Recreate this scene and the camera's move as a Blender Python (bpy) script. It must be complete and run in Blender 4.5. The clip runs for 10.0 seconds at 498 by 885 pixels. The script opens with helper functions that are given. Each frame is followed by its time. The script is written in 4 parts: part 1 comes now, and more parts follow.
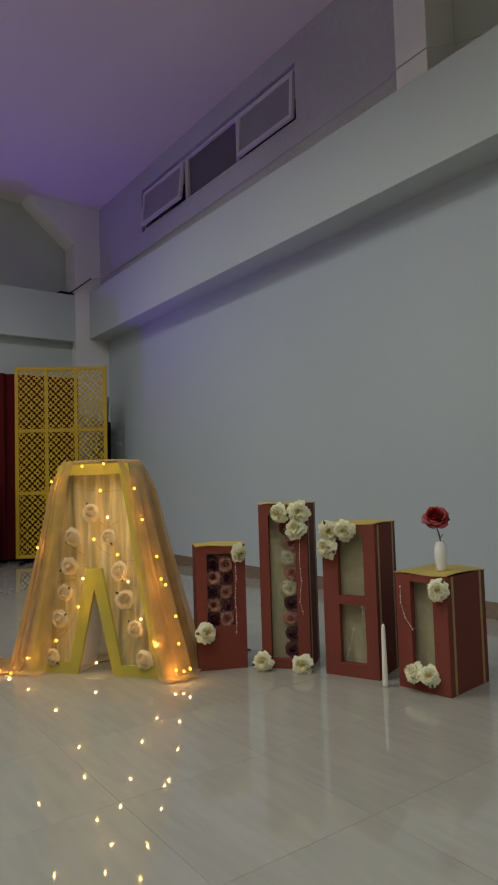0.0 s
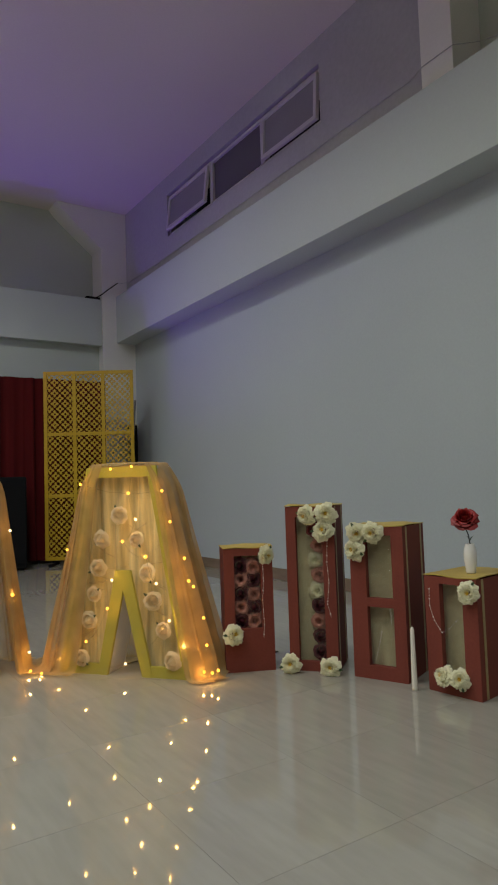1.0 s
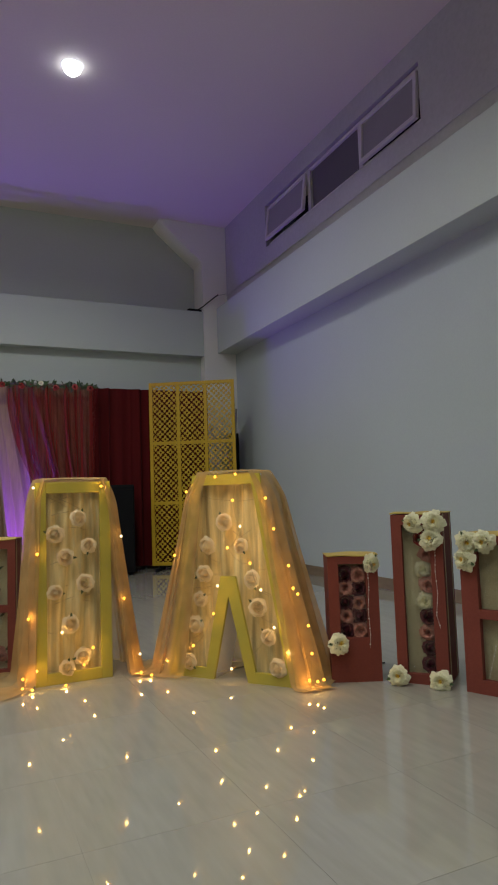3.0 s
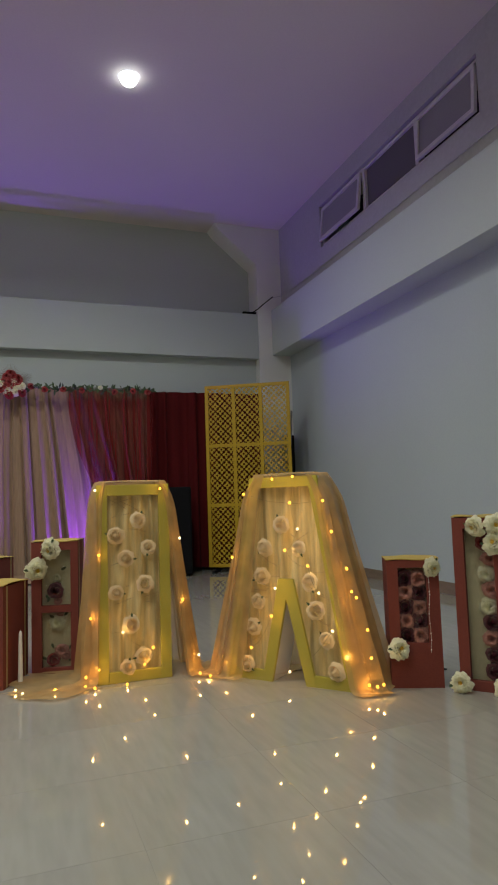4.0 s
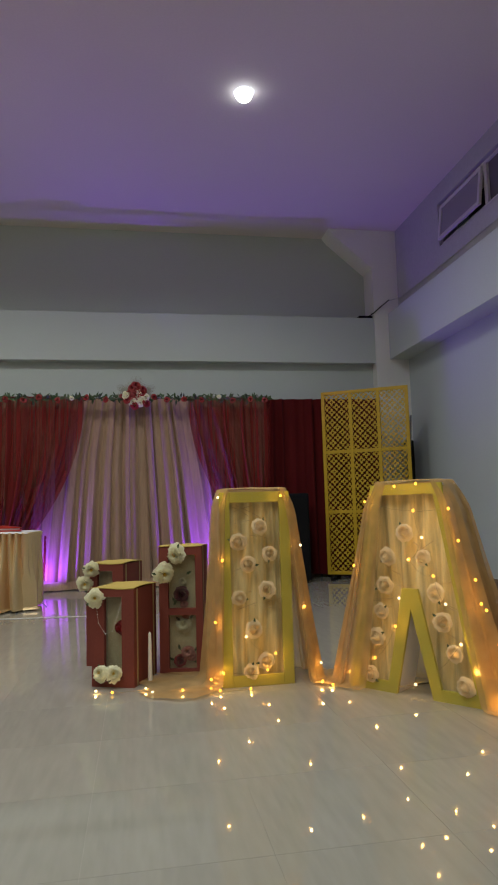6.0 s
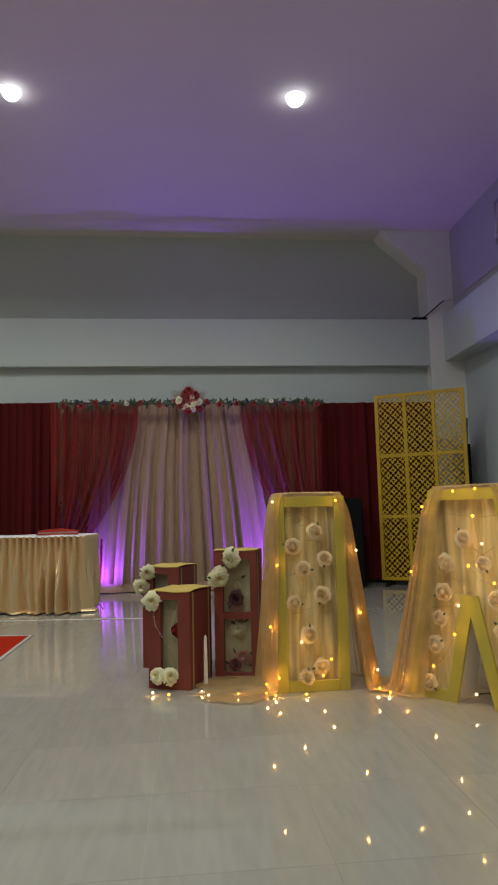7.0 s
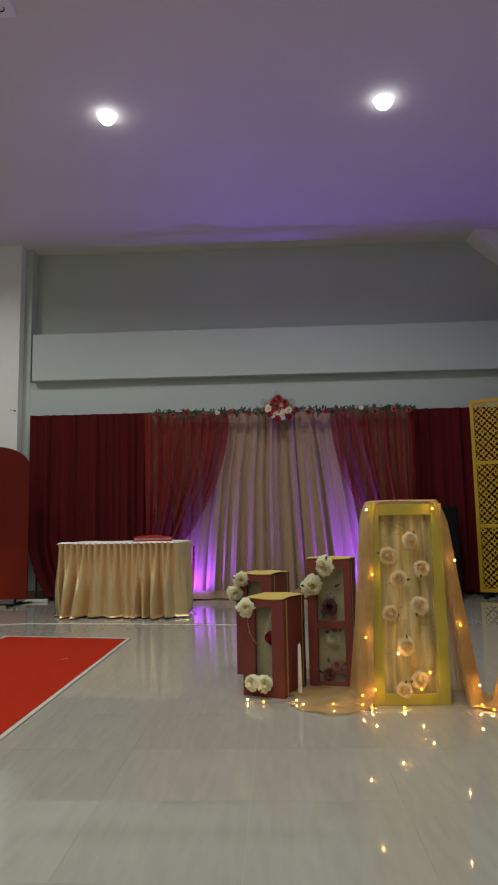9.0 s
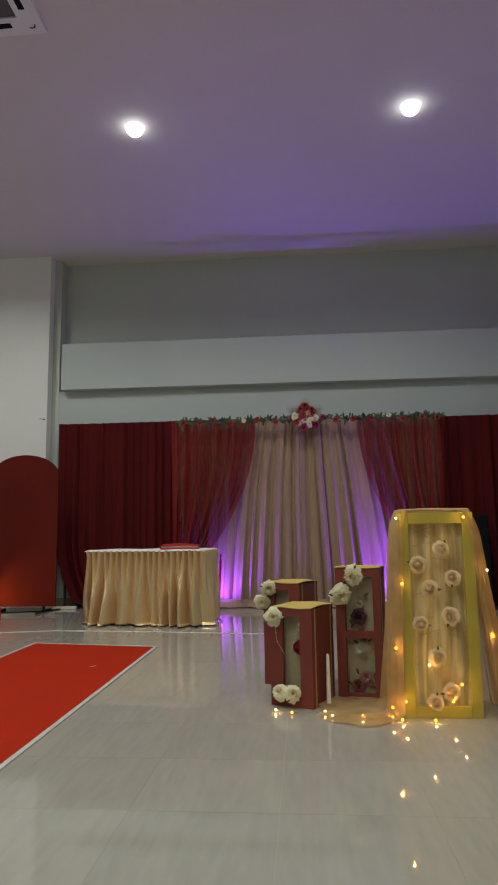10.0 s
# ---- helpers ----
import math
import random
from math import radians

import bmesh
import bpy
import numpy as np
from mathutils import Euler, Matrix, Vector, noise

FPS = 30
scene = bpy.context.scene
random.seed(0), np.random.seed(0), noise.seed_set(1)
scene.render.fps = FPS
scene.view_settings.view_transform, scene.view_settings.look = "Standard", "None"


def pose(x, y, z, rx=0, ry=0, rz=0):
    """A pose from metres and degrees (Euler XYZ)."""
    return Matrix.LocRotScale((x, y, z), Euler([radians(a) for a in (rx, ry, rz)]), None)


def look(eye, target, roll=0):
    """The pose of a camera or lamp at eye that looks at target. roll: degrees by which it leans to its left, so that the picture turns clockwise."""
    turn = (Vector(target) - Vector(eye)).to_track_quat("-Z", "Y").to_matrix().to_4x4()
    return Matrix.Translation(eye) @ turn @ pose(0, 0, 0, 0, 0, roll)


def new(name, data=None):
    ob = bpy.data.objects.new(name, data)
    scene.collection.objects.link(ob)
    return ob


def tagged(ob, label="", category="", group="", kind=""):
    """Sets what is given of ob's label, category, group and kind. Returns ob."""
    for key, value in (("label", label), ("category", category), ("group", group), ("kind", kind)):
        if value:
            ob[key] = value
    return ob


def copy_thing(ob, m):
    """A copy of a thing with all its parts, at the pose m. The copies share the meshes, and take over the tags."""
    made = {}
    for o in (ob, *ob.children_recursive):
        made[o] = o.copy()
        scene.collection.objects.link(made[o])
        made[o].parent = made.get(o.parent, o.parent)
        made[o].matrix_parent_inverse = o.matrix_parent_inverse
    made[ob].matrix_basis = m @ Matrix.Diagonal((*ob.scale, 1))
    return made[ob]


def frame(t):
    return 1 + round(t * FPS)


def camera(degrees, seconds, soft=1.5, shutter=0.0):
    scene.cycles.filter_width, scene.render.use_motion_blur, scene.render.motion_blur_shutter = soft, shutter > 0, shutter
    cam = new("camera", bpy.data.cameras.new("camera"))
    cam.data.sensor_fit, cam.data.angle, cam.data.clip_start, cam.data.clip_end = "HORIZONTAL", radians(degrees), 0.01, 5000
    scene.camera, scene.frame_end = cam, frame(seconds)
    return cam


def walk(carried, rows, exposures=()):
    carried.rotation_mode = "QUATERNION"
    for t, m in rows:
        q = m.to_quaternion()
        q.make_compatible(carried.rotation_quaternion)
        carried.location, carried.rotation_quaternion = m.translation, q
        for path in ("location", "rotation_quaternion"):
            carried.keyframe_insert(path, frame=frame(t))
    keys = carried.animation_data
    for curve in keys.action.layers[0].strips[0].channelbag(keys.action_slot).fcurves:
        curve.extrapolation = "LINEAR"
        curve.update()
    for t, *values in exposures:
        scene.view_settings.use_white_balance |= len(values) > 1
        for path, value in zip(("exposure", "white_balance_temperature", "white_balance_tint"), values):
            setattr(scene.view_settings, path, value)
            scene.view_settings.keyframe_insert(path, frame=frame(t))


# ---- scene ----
cam = camera(41.9, 10.0, soft=2.0)
PATH = [
    (0, (0.099, -0.229, 0.902), (1.266, 1.391, 1.022), -1.7),
    (0.5, (0.094, -0.231, 0.904), (1.236, 1.406, 1.027), -1.8),
    (1, (0.093, -0.23, 0.902), (1.195, 1.434, 1.031), -1.9),
    (1.5, (0.095, -0.225, 0.9), (1.142, 1.474, 1.037), -2.1),
    (2, (0.089, -0.227, 0.9), (1.074, 1.508, 1.045), -2.1),
    (2.5, (0.084, -0.226, 0.901), (0.996, 1.548, 1.055), -2.0),
    (4, (0.069, -0.222, 0.905), (0.749, 1.651, 1.078), -1.9),
    (4.5, (0.065, -0.226, 0.909), (0.664, 1.674, 1.087), -1.9),
    (5, (0.057, -0.226, 0.911), (0.569, 1.699, 1.096), -1.9),
    (5.5, (0.051, -0.227, 0.911), (0.474, 1.719, 1.104), -1.8),
    (7, (0.024, -0.226, 0.915), (0.209, 1.753, 1.133), -1.4),
    (7.5, (0.017, -0.227, 0.913), (0.126, 1.757, 1.139), -1.4),
    (8, (0.01, -0.228, 0.912), (0.046, 1.758, 1.145), -1.3),
    (8.5, (0.007, -0.228, 0.913), (-0.021, 1.758, 1.153), -1.1),
    (9, (-0.001, -0.225, 0.913), (-0.084, 1.758, 1.161), -1.0),
    (9.5, (-0.004, -0.217, 0.912), (-0.135, 1.762, 1.172), -0.9),
    (10, (-0.01, -0.213, 0.913), (-0.172, 1.762, 1.187), -0.8),
]
walk(cam, [(t, look(eye, target, roll)) for t, eye, target, roll in PATH], exposures=[(0.0, 0.0), (10.0, 0.0)])

# ---- world and lights ----
world = bpy.data.worlds.new("night")
scene.world = world
world.use_nodes = True
world.node_tree.nodes["Background"].inputs[0].default_value = (0.02, 0.022, 0.03, 1)
world.node_tree.nodes["Background"].inputs[1].default_value = 0.3

CEIL = 4.70
LAMP_WATT, LAMP_TINT = 27.0, (0.97, 1.0, 0.94)
# The first two are in view; the rest are unseen, guessed to light the hall.
LAMP_SPOTS = [(1.04, 5.28), (-1.50, 5.33), (0.5, 2.5), (-1.5, 2.8), (-0.4, 0.2), (-2.6, 0.2), (-4.0, 2.8), (-4.1, 5.9), (0.2, -2.4), (-1.5, -2.4)]
PURPLE_WATT, PURPLE = 72.0, (0.185, 0.036, 1.0)
PAR_SPOTS = [(-1.12, 7.72, -1.0, 60.0, 75), (0.95, 7.70, 0.65, 158.0, 112)]


def lamp(name, kind, watt, colour, m, parent=None, **more):
    data = bpy.data.lights.new(name, kind)
    data.energy, data.color = watt, colour
    for key, value in more.items():
        if key == "size":
            data.shape, data.size = "DISK", value
        if key == "spot":
            data.spot_size, data.spot_blend, data.shadow_soft_size = radians(value), 0.85, 0.04
        if key == "small":
            data.shadow_soft_size = value
        if key == "spread":
            data.spread = radians(value)
    ob = new(name, data)
    ob.matrix_world = m
    if parent:
        ob.parent = parent
        ob.matrix_parent_inverse = parent.matrix_basis.inverted()
    return ob


# ---- materials ----
def material(name, colour, rough=0.6, metal=0.0, vary=0.12, grain=18.0, coarse=1.5, bump=0.1, stretch=(1, 1, 1), spec=0.5,
             rnd=0.0, sheen=0.0, emit=0.0, transmit=0.0, coat=0.0, rough_vary=0.08):
    m = bpy.data.materials.new(name)
    m.use_nodes = True
    nt = m.node_tree
    n, l = nt.nodes, nt.links
    b = n["Principled BSDF"]
    b.inputs["Metallic"].default_value = metal
    b.inputs["Specular IOR Level"].default_value = spec
    b.inputs["Sheen Weight"].default_value = sheen
    b.inputs["Coat Weight"].default_value = coat
    b.inputs["Transmission Weight"].default_value = transmit
    co = n.new("ShaderNodeTexCoord")
    mp = n.new("ShaderNodeMapping")
    mp.inputs["Scale"].default_value = stretch
    l.new(co.outputs["Object"], mp.inputs["Vector"])
    fine, wide = n.new("ShaderNodeTexNoise"), n.new("ShaderNodeTexNoise")
    for node, scale in ((fine, grain), (wide, coarse)):
        node.inputs["Scale"].default_value = scale
        node.inputs["Detail"].default_value = 5
        l.new(mp.outputs[0], node.inputs["Vector"])
    add = n.new("ShaderNodeMath")
    add.operation = "ADD"
    l.new(fine.outputs["Fac"], add.inputs[0])
    l.new(wide.outputs["Fac"], add.inputs[1])
    rng = n.new("ShaderNodeMapRange")
    rng.inputs["From Min"].default_value, rng.inputs["From Max"].default_value = 0.6, 1.4
    rng.inputs["To Min"].default_value, rng.inputs["To Max"].default_value = 1 - vary, 1 + vary
    l.new(add.outputs[0], rng.inputs["Value"])
    last = rng.outputs[0]
    if rnd:
        info = n.new("ShaderNodeObjectInfo")
        r2 = n.new("ShaderNodeMapRange")
        r2.inputs["To Min"].default_value, r2.inputs["To Max"].default_value = 1 - rnd, 1 + rnd
        l.new(info.outputs["Random"], r2.inputs["Value"])
        mul = n.new("ShaderNodeMath")
        mul.operation = "MULTIPLY"
        l.new(last, mul.inputs[0])
        l.new(r2.outputs[0], mul.inputs[1])
        last = mul.outputs[0]
    mix = n.new("ShaderNodeVectorMath")
    mix.operation = "SCALE"
    mix.inputs[0].default_value = colour
    l.new(last, mix.inputs["Scale"])
    l.new(mix.outputs[0], b.inputs["Base Color"])
    rr = n.new("ShaderNodeMapRange")
    rr.inputs["To Min"].default_value, rr.inputs["To Max"].default_value = max(0.02, rough - rough_vary), min(1, rough + rough_vary)
    l.new(wide.outputs["Fac"], rr.inputs["Value"])
    l.new(rr.outputs[0], b.inputs["Roughness"])
    if bump:
        bp = n.new("ShaderNodeBump")
        bp.inputs["Strength"].default_value, bp.inputs["Distance"].default_value = bump, 0.01
        l.new(fine.outputs["Fac"], bp.inputs["Height"])
        l.new(bp.outputs[0], b.inputs["Normal"])
    if emit:
        b.inputs["Emission Color"].default_value = (*colour, 1)
        b.inputs["Emission Strength"].default_value = emit
    return m


def sheer(name, colour, cover, through_share=0.5, scale=7.0, stretch=(1, 1, 1), swing=0.25):
    """Thin net cloth: part of the light goes straight through."""
    m = bpy.data.materials.new(name)
    m.use_nodes = True
    n, l = m.node_tree.nodes, m.node_tree.links
    n.remove(n["Principled BSDF"])
    tr, df, tl = n.new("ShaderNodeBsdfTransparent"), n.new("ShaderNodeBsdfDiffuse"), n.new("ShaderNodeBsdfTranslucent")
    df.inputs[0].default_value = tl.inputs[0].default_value = (*colour, 1)
    body, net = n.new("ShaderNodeMixShader"), n.new("ShaderNodeMixShader")
    body.inputs[0].default_value = through_share
    l.new(df.outputs[0], body.inputs[1])
    l.new(tl.outputs[0], body.inputs[2])
    co, no, rg = n.new("ShaderNodeTexCoord"), n.new("ShaderNodeTexNoise"), n.new("ShaderNodeMapRange")
    no.inputs["Scale"].default_value = scale
    mp = n.new("ShaderNodeMapping")
    mp.inputs["Scale"].default_value = stretch
    l.new(co.outputs["Object"], mp.inputs["Vector"])
    l.new(mp.outputs[0], no.inputs["Vector"])
    rg.inputs["From Min"].default_value, rg.inputs["From Max"].default_value = 0.3, 0.7
    rg.inputs["To Min"].default_value, rg.inputs["To Max"].default_value = cover * (1 - swing), min(1.0, cover * (1 + swing))
    l.new(no.outputs["Fac"], rg.inputs["Value"])
    l.new(rg.outputs[0], net.inputs[0])
    l.new(tr.outputs[0], net.inputs[1])
    l.new(body.outputs[0], net.inputs[2])
    l.new(net.outputs[0], n["Material Output"].inputs[0])
    return m


def clear_film(name, gloss=0.12, crinkle=0.5, haze=0.0):
    m = bpy.data.materials.new(name)
    m.use_nodes = True
    n, l = m.node_tree.nodes, m.node_tree.links
    n.remove(n["Principled BSDF"])
    tr, gl, mx = n.new("ShaderNodeBsdfTransparent"), n.new("ShaderNodeBsdfGlossy"), n.new("ShaderNodeMixShader")
    tr.inputs[0].default_value = (0.93, 0.94, 0.92, 1)
    gl.inputs["Roughness"].default_value = 0.04
    no, bp = n.new("ShaderNodeTexNoise"), n.new("ShaderNodeBump")
    no.inputs["Scale"].default_value = 20
    bp.inputs["Strength"].default_value = crinkle
    bp.inputs["Distance"].default_value = 0.08
    l.new(no.outputs["Fac"], bp.inputs["Height"])
    l.new(bp.outputs[0], gl.inputs["Normal"])
    mx.inputs[0].default_value = gloss
    # haze: white diffuse share that stands in for glare on the film
    dull, glare_mix = n.new("ShaderNodeBsdfDiffuse"), n.new("ShaderNodeMixShader")
    dull.inputs[0].default_value = (0.85, 0.86, 0.84, 1)
    glare_mix.inputs[0].default_value = haze
    l.new(tr.outputs[0], glare_mix.inputs[1])
    l.new(dull.outputs[0], glare_mix.inputs[2])
    l.new(glare_mix.outputs[0], mx.inputs[1])
    l.new(gl.outputs[0], mx.inputs[2])
    l.new(mx.outputs[0], n["Material Output"].inputs[0])
    return m


def glow(name, colour, strength):
    m = bpy.data.materials.new(name)
    m.use_nodes = True
    n, l = m.node_tree.nodes, m.node_tree.links
    n.remove(n["Principled BSDF"])
    e = n.new("ShaderNodeEmission")
    e.inputs[0].default_value, e.inputs[1].default_value = (*colour, 1), strength
    l.new(e.outputs[0], n["Material Output"].inputs[0])
    return m


M_WALL = material("wall_paint", (0.505, 0.555, 0.49), 0.55, vary=0.05, grain=60, coarse=0.8, bump=0.03)
M_BEAM = material("beam_paint", (0.51, 0.565, 0.545), 0.55, vary=0.04, grain=60, coarse=0.8, bump=0.03)
# Wall colour dimmed and tinted violet for the weak bounced light above the beam.
M_UPPER = material("dimmed_violet_wall_paint", (0.445, 0.445, 0.465), 0.6, vary=0.10, grain=30, coarse=1.6, bump=0.04)
M_WALL_E = material("blue_grey_wall_paint", (0.475, 0.53, 0.55), 0.55, vary=0.05, grain=60, coarse=0.8, bump=0.03)
M_WHITE = material("white_paint", (0.80, 0.80, 0.77), 0.5, vary=0.04, grain=60, coarse=1.0, bump=0.03)
M_CEIL = material("ceiling_paint", (0.70, 0.655, 0.585), 0.8, vary=0.04, grain=50, coarse=0.7, bump=0.02)
M_TILE = material("polished_tile", (0.318, 0.304, 0.262), 0.034, spec=0.78, vary=0.095, grain=9, coarse=2.2, bump=0.0, stretch=(4.0, 0.55, 1), rnd=0.03, rough_vary=0.018)
M_GROUT = material("grout", (0.33, 0.31, 0.265), 0.8, vary=0.2)
M_SKIRT = material("brown_skirting_tile", (0.22, 0.16, 0.115), 0.25, vary=0.2, grain=30, stretch=(1, 0.3, 1))
M_MAROON = material("maroon_cloth", (0.088, 0.0056, 0.0062), 0.85, vary=0.2, grain=200, coarse=3, bump=0.05, sheen=0.02, spec=0.15, stretch=(1, 1, 0.2))
M_WINE = sheer("wine_net_cloth", (0.24, 0.032, 0.030), 0.70, 0.3, 7.0, (3.0, 1.0, 0.06), 0.38)
M_BEIGE = material("champagne_cloth", (0.325, 0.205, 0.125), 0.7, vary=0.25, grain=40, coarse=7, bump=0.05, sheen=0.25, stretch=(3, 1, 0.15))
M_SATIN = material("gold_satin", (0.80, 0.60, 0.33), 0.33, metal=0.70, vary=0.05, grain=60, coarse=5, bump=0.02, sheen=0.1)
M_CLOTH = material("white_tablecloth", (0.72, 0.71, 0.70), 0.7, vary=0.05, grain=120, bump=0.05)
M_RED = material("red_carpet", (0.34, 0.018, 0.004), 0.9, spec=0.08, vary=0.10, grain=300, coarse=3, bump=0.25)
M_TAPE = material("white_tape", (0.58, 0.56, 0.50), 0.5, vary=0.10, grain=30)
M_EDGE = material("grey_white_edge_tape", (0.42, 0.40, 0.36), 0.55, vary=0.15, grain=30)
M_TERRA = material("terracotta_board", (0.185, 0.046, 0.033), 0.72, vary=0.13, grain=90, coarse=5, bump=0.06, rnd=0.05, spec=0.2)
M_LINING = material("beige_lining_board", (0.78, 0.71, 0.43), 0.75, vary=0.15, grain=40, coarse=6)
M_LID = material("yellow_card", (0.46, 0.33, 0.07), 0.6, vary=0.10, grain=50, coarse=6)
M_RIBBON = material("gold_ribbon", (0.33, 0.235, 0.10), 0.4, vary=0.12, grain=50)
M_YELLOW = material("yellow_felt", (0.43, 0.37, 0.045), 0.8, vary=0.10, grain=220, coarse=6, bump=0.15, rnd=0.05)
M_BOARD = material("white_foam_board", (0.66, 0.65, 0.68), 0.6, vary=0.05)
M_NUDE = material("nude_lining_cloth", (0.74, 0.60, 0.30), 0.8, vary=0.42, grain=14, coarse=7, stretch=(3, 1, 0.22))
M_TULLE = sheer("peach_tulle", (0.68, 0.47, 0.215), 0.58)
M_TULLE_FRONT = sheer("peach_tulle_single", (0.70, 0.53, 0.26), 0.09)
M_CREAM = material("cream_petal", (0.97, 0.82, 0.56), 0.65, vary=0.06, grain=80, coarse=12, rnd=0.06)
M_IVORY = material("ivory_petal", (0.96, 0.94, 0.70), 0.65, vary=0.06, grain=80, coarse=12, rnd=0.05)
M_REDROSE = material("red_petal", (0.26, 0.012, 0.012), 0.5, vary=0.2, grain=60, coarse=14, rnd=0.2)
M_WINEROSE = material("plum_petal", (0.105, 0.010, 0.020), 0.6, vary=0.2, grain=60, coarse=14, rnd=0.2)
M_PINKROSE = material("peach_pink_petal", (0.55, 0.25, 0.19), 0.6, vary=0.15, grain=60, coarse=14, rnd=0.15)


def thin(m, colour, share):
    """Lets part of the light through a thin petal."""
    n, l = m.node_tree.nodes, m.node_tree.links
    tl, mx = n.new("ShaderNodeBsdfTranslucent"), n.new("ShaderNodeMixShader")
    tl.inputs[0].default_value = (*colour, 1)
    mx.inputs[0].default_value = share
    l.new(n["Principled BSDF"].outputs[0], mx.inputs[1])
    l.new(tl.outputs[0], mx.inputs[2])
    l.new(mx.outputs[0], n["Material Output"].inputs[0])


thin(M_CREAM, (0.96, 0.84, 0.60), 0.32)
thin(M_IVORY, (0.94, 0.91, 0.68), 0.38)
M_STAMEN = material("stamen", (0.78, 0.52, 0.07), 0.7, vary=0.2, grain=150)
M_LEAF = material("leaf_green", (0.045, 0.085, 0.028), 0.5, vary=0.25, grain=60, rnd=0.2)
M_TWIG = material("straw_twig", (0.52, 0.38, 0.22), 0.8, vary=0.2, grain=60)
M_GOLD = material("yellow_lacquer_screen", (0.52, 0.325, 0.010), 0.42, vary=0.10, grain=40, coarse=3)
M_BLACK = material("black_plastic", (0.009, 0.009, 0.010), 0.85, spec=0.12, vary=0.2, grain=120, bump=0.1)
M_METAL = material("dark_steel", (0.08, 0.08, 0.085), 0.4, metal=0.8, vary=0.1)
M_GREY = material("grey_plastic_rack", (0.20, 0.21, 0.23), 0.5, vary=0.1)
M_CERAMIC = material("white_ceramic", (0.78, 0.77, 0.74), 0.2, vary=0.04, bump=0.0)
M_WAX = material("white_wax", (0.78, 0.74, 0.66), 0.45, vary=0.04)
M_PEARL = material("pearl", (0.80, 0.76, 0.70), 0.2, vary=0.04, bump=0.0, coat=0.6)
M_FRAME = material("white_window_frame", (0.62, 0.60, 0.63), 0.4, vary=0.05)
M_FROST = material("frosted_glass", (0.27, 0.265, 0.28), 0.35, vary=0.10, grain=120, coarse=2)
M_PANE = material("dark_window_pane", (0.105, 0.10, 0.11), 0.3, vary=0.08, grain=60, bump=0.0)
M_CELLO = clear_film("cellophane", 0.26, 1.0, 0.025)
M_ARCH = material("burgundy_stretch_cloth", (0.110, 0.012, 0.008), 0.8, vary=0.25, grain=150, coarse=2, spec=0.1)
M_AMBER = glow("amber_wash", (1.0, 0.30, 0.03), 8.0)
M_LENS = glow("lamp_lens", (0.93, 0.97, 1.0), 9.0)
M_BULB = glow("warm_bulb", (1.0, 0.46, 0.05), 3.2)
M_BULBW = glow("pale_bulb", (1.0, 0.80, 0.42), 2.6)
M_PARLENS = glow("violet_led_lens", (0.50, 0.25, 1.0), 25.0)
M_WIRE = material("grey_cable_sheath", (0.46, 0.47, 0.48), 0.6, vary=0.1)
M_VENT = material("grille_grey", (0.10, 0.10, 0.10), 0.6, vary=0.1)


# ---- mesh helpers ----
def mesh(name, bm, mat, parent=None, label="", smooth=False, loc=None):
    bmesh.ops.recalc_face_normals(bm, faces=bm.faces)
    me = bpy.data.meshes.new(name)
    bm.to_mesh(me)
    bm.free()
    if smooth:
        me.polygons.foreach_set("use_smooth", [True] * len(me.polygons))
    for one in mat if isinstance(mat, (list, tuple)) else [mat]:
        me.materials.append(one)
    ob = new(name, me)
    if parent:
        ob.parent = parent
    if label:
        ob["label"] = label
    if loc is not None:
        ob.matrix_basis = loc
    return ob


def part(name, bm, mat, parent, label="", smooth=False):
    return mesh(name, bm, mat, parent, label, smooth)


def empty(name, m, label, category, group="", kind=""):
    ob = new(name)
    ob.empty_display_size = 0.1
    ob.matrix_basis = m
    return tagged(ob, label, category, group, kind)


def box(x0, y0, z0, x1, y1, z1, bevel=0.0, bm=None):
    own = bm or bmesh.new()
    vs = [own.verts.new(p) for p in ((x0, y0, z0), (x1, y0, z0), (x1, y1, z0), (x0, y1, z0), (x0, y0, z1), (x1, y0, z1), (x1, y1, z1), (x0, y1, z1))]
    fs = [own.faces.new([vs[i] for i in f]) for f in ((0, 3, 2, 1), (4, 5, 6, 7), (0, 1, 5, 4), (1, 2, 6, 5), (2, 3, 7, 6), (3, 0, 4, 7))]
    if bevel:
        es = list({e for f in fs for e in f.edges})
        bmesh.ops.bevel(own, geom=es, offset=bevel, segments=2, affect="EDGES", profile=0.5)
    return own


def prism(poly, y0, y1, bm=None):
    """A plate: the outline (x, z) pushed through from y0 to y1."""
    own = bm or bmesh.new()
    a, b = [own.verts.new((x, y0, z)) for x, z in poly], [own.verts.new((x, y1, z)) for x, z in poly]
    own.faces.new(a)
    own.faces.new(b[::-1])
    for i in range(len(poly)):
        j = (i + 1) % len(poly)
        own.faces.new((a[j], a[i], b[i], b[j]))
    return own


def sheet(nu, nv, place, close=False, bm=None):
    own = bm or bmesh.new()
    rows = [[own.verts.new(place(i / (nu if close else nu - 1), j / (nv - 1))) for i in range(nu)] for j in range(nv)]
    for j in range(nv - 1):
        for i in range(nu if close else nu - 1):
            k = (i + 1) % nu
            own.faces.new((rows[j][i], rows[j][k], rows[j + 1][k], rows[j + 1][i]))
    return own


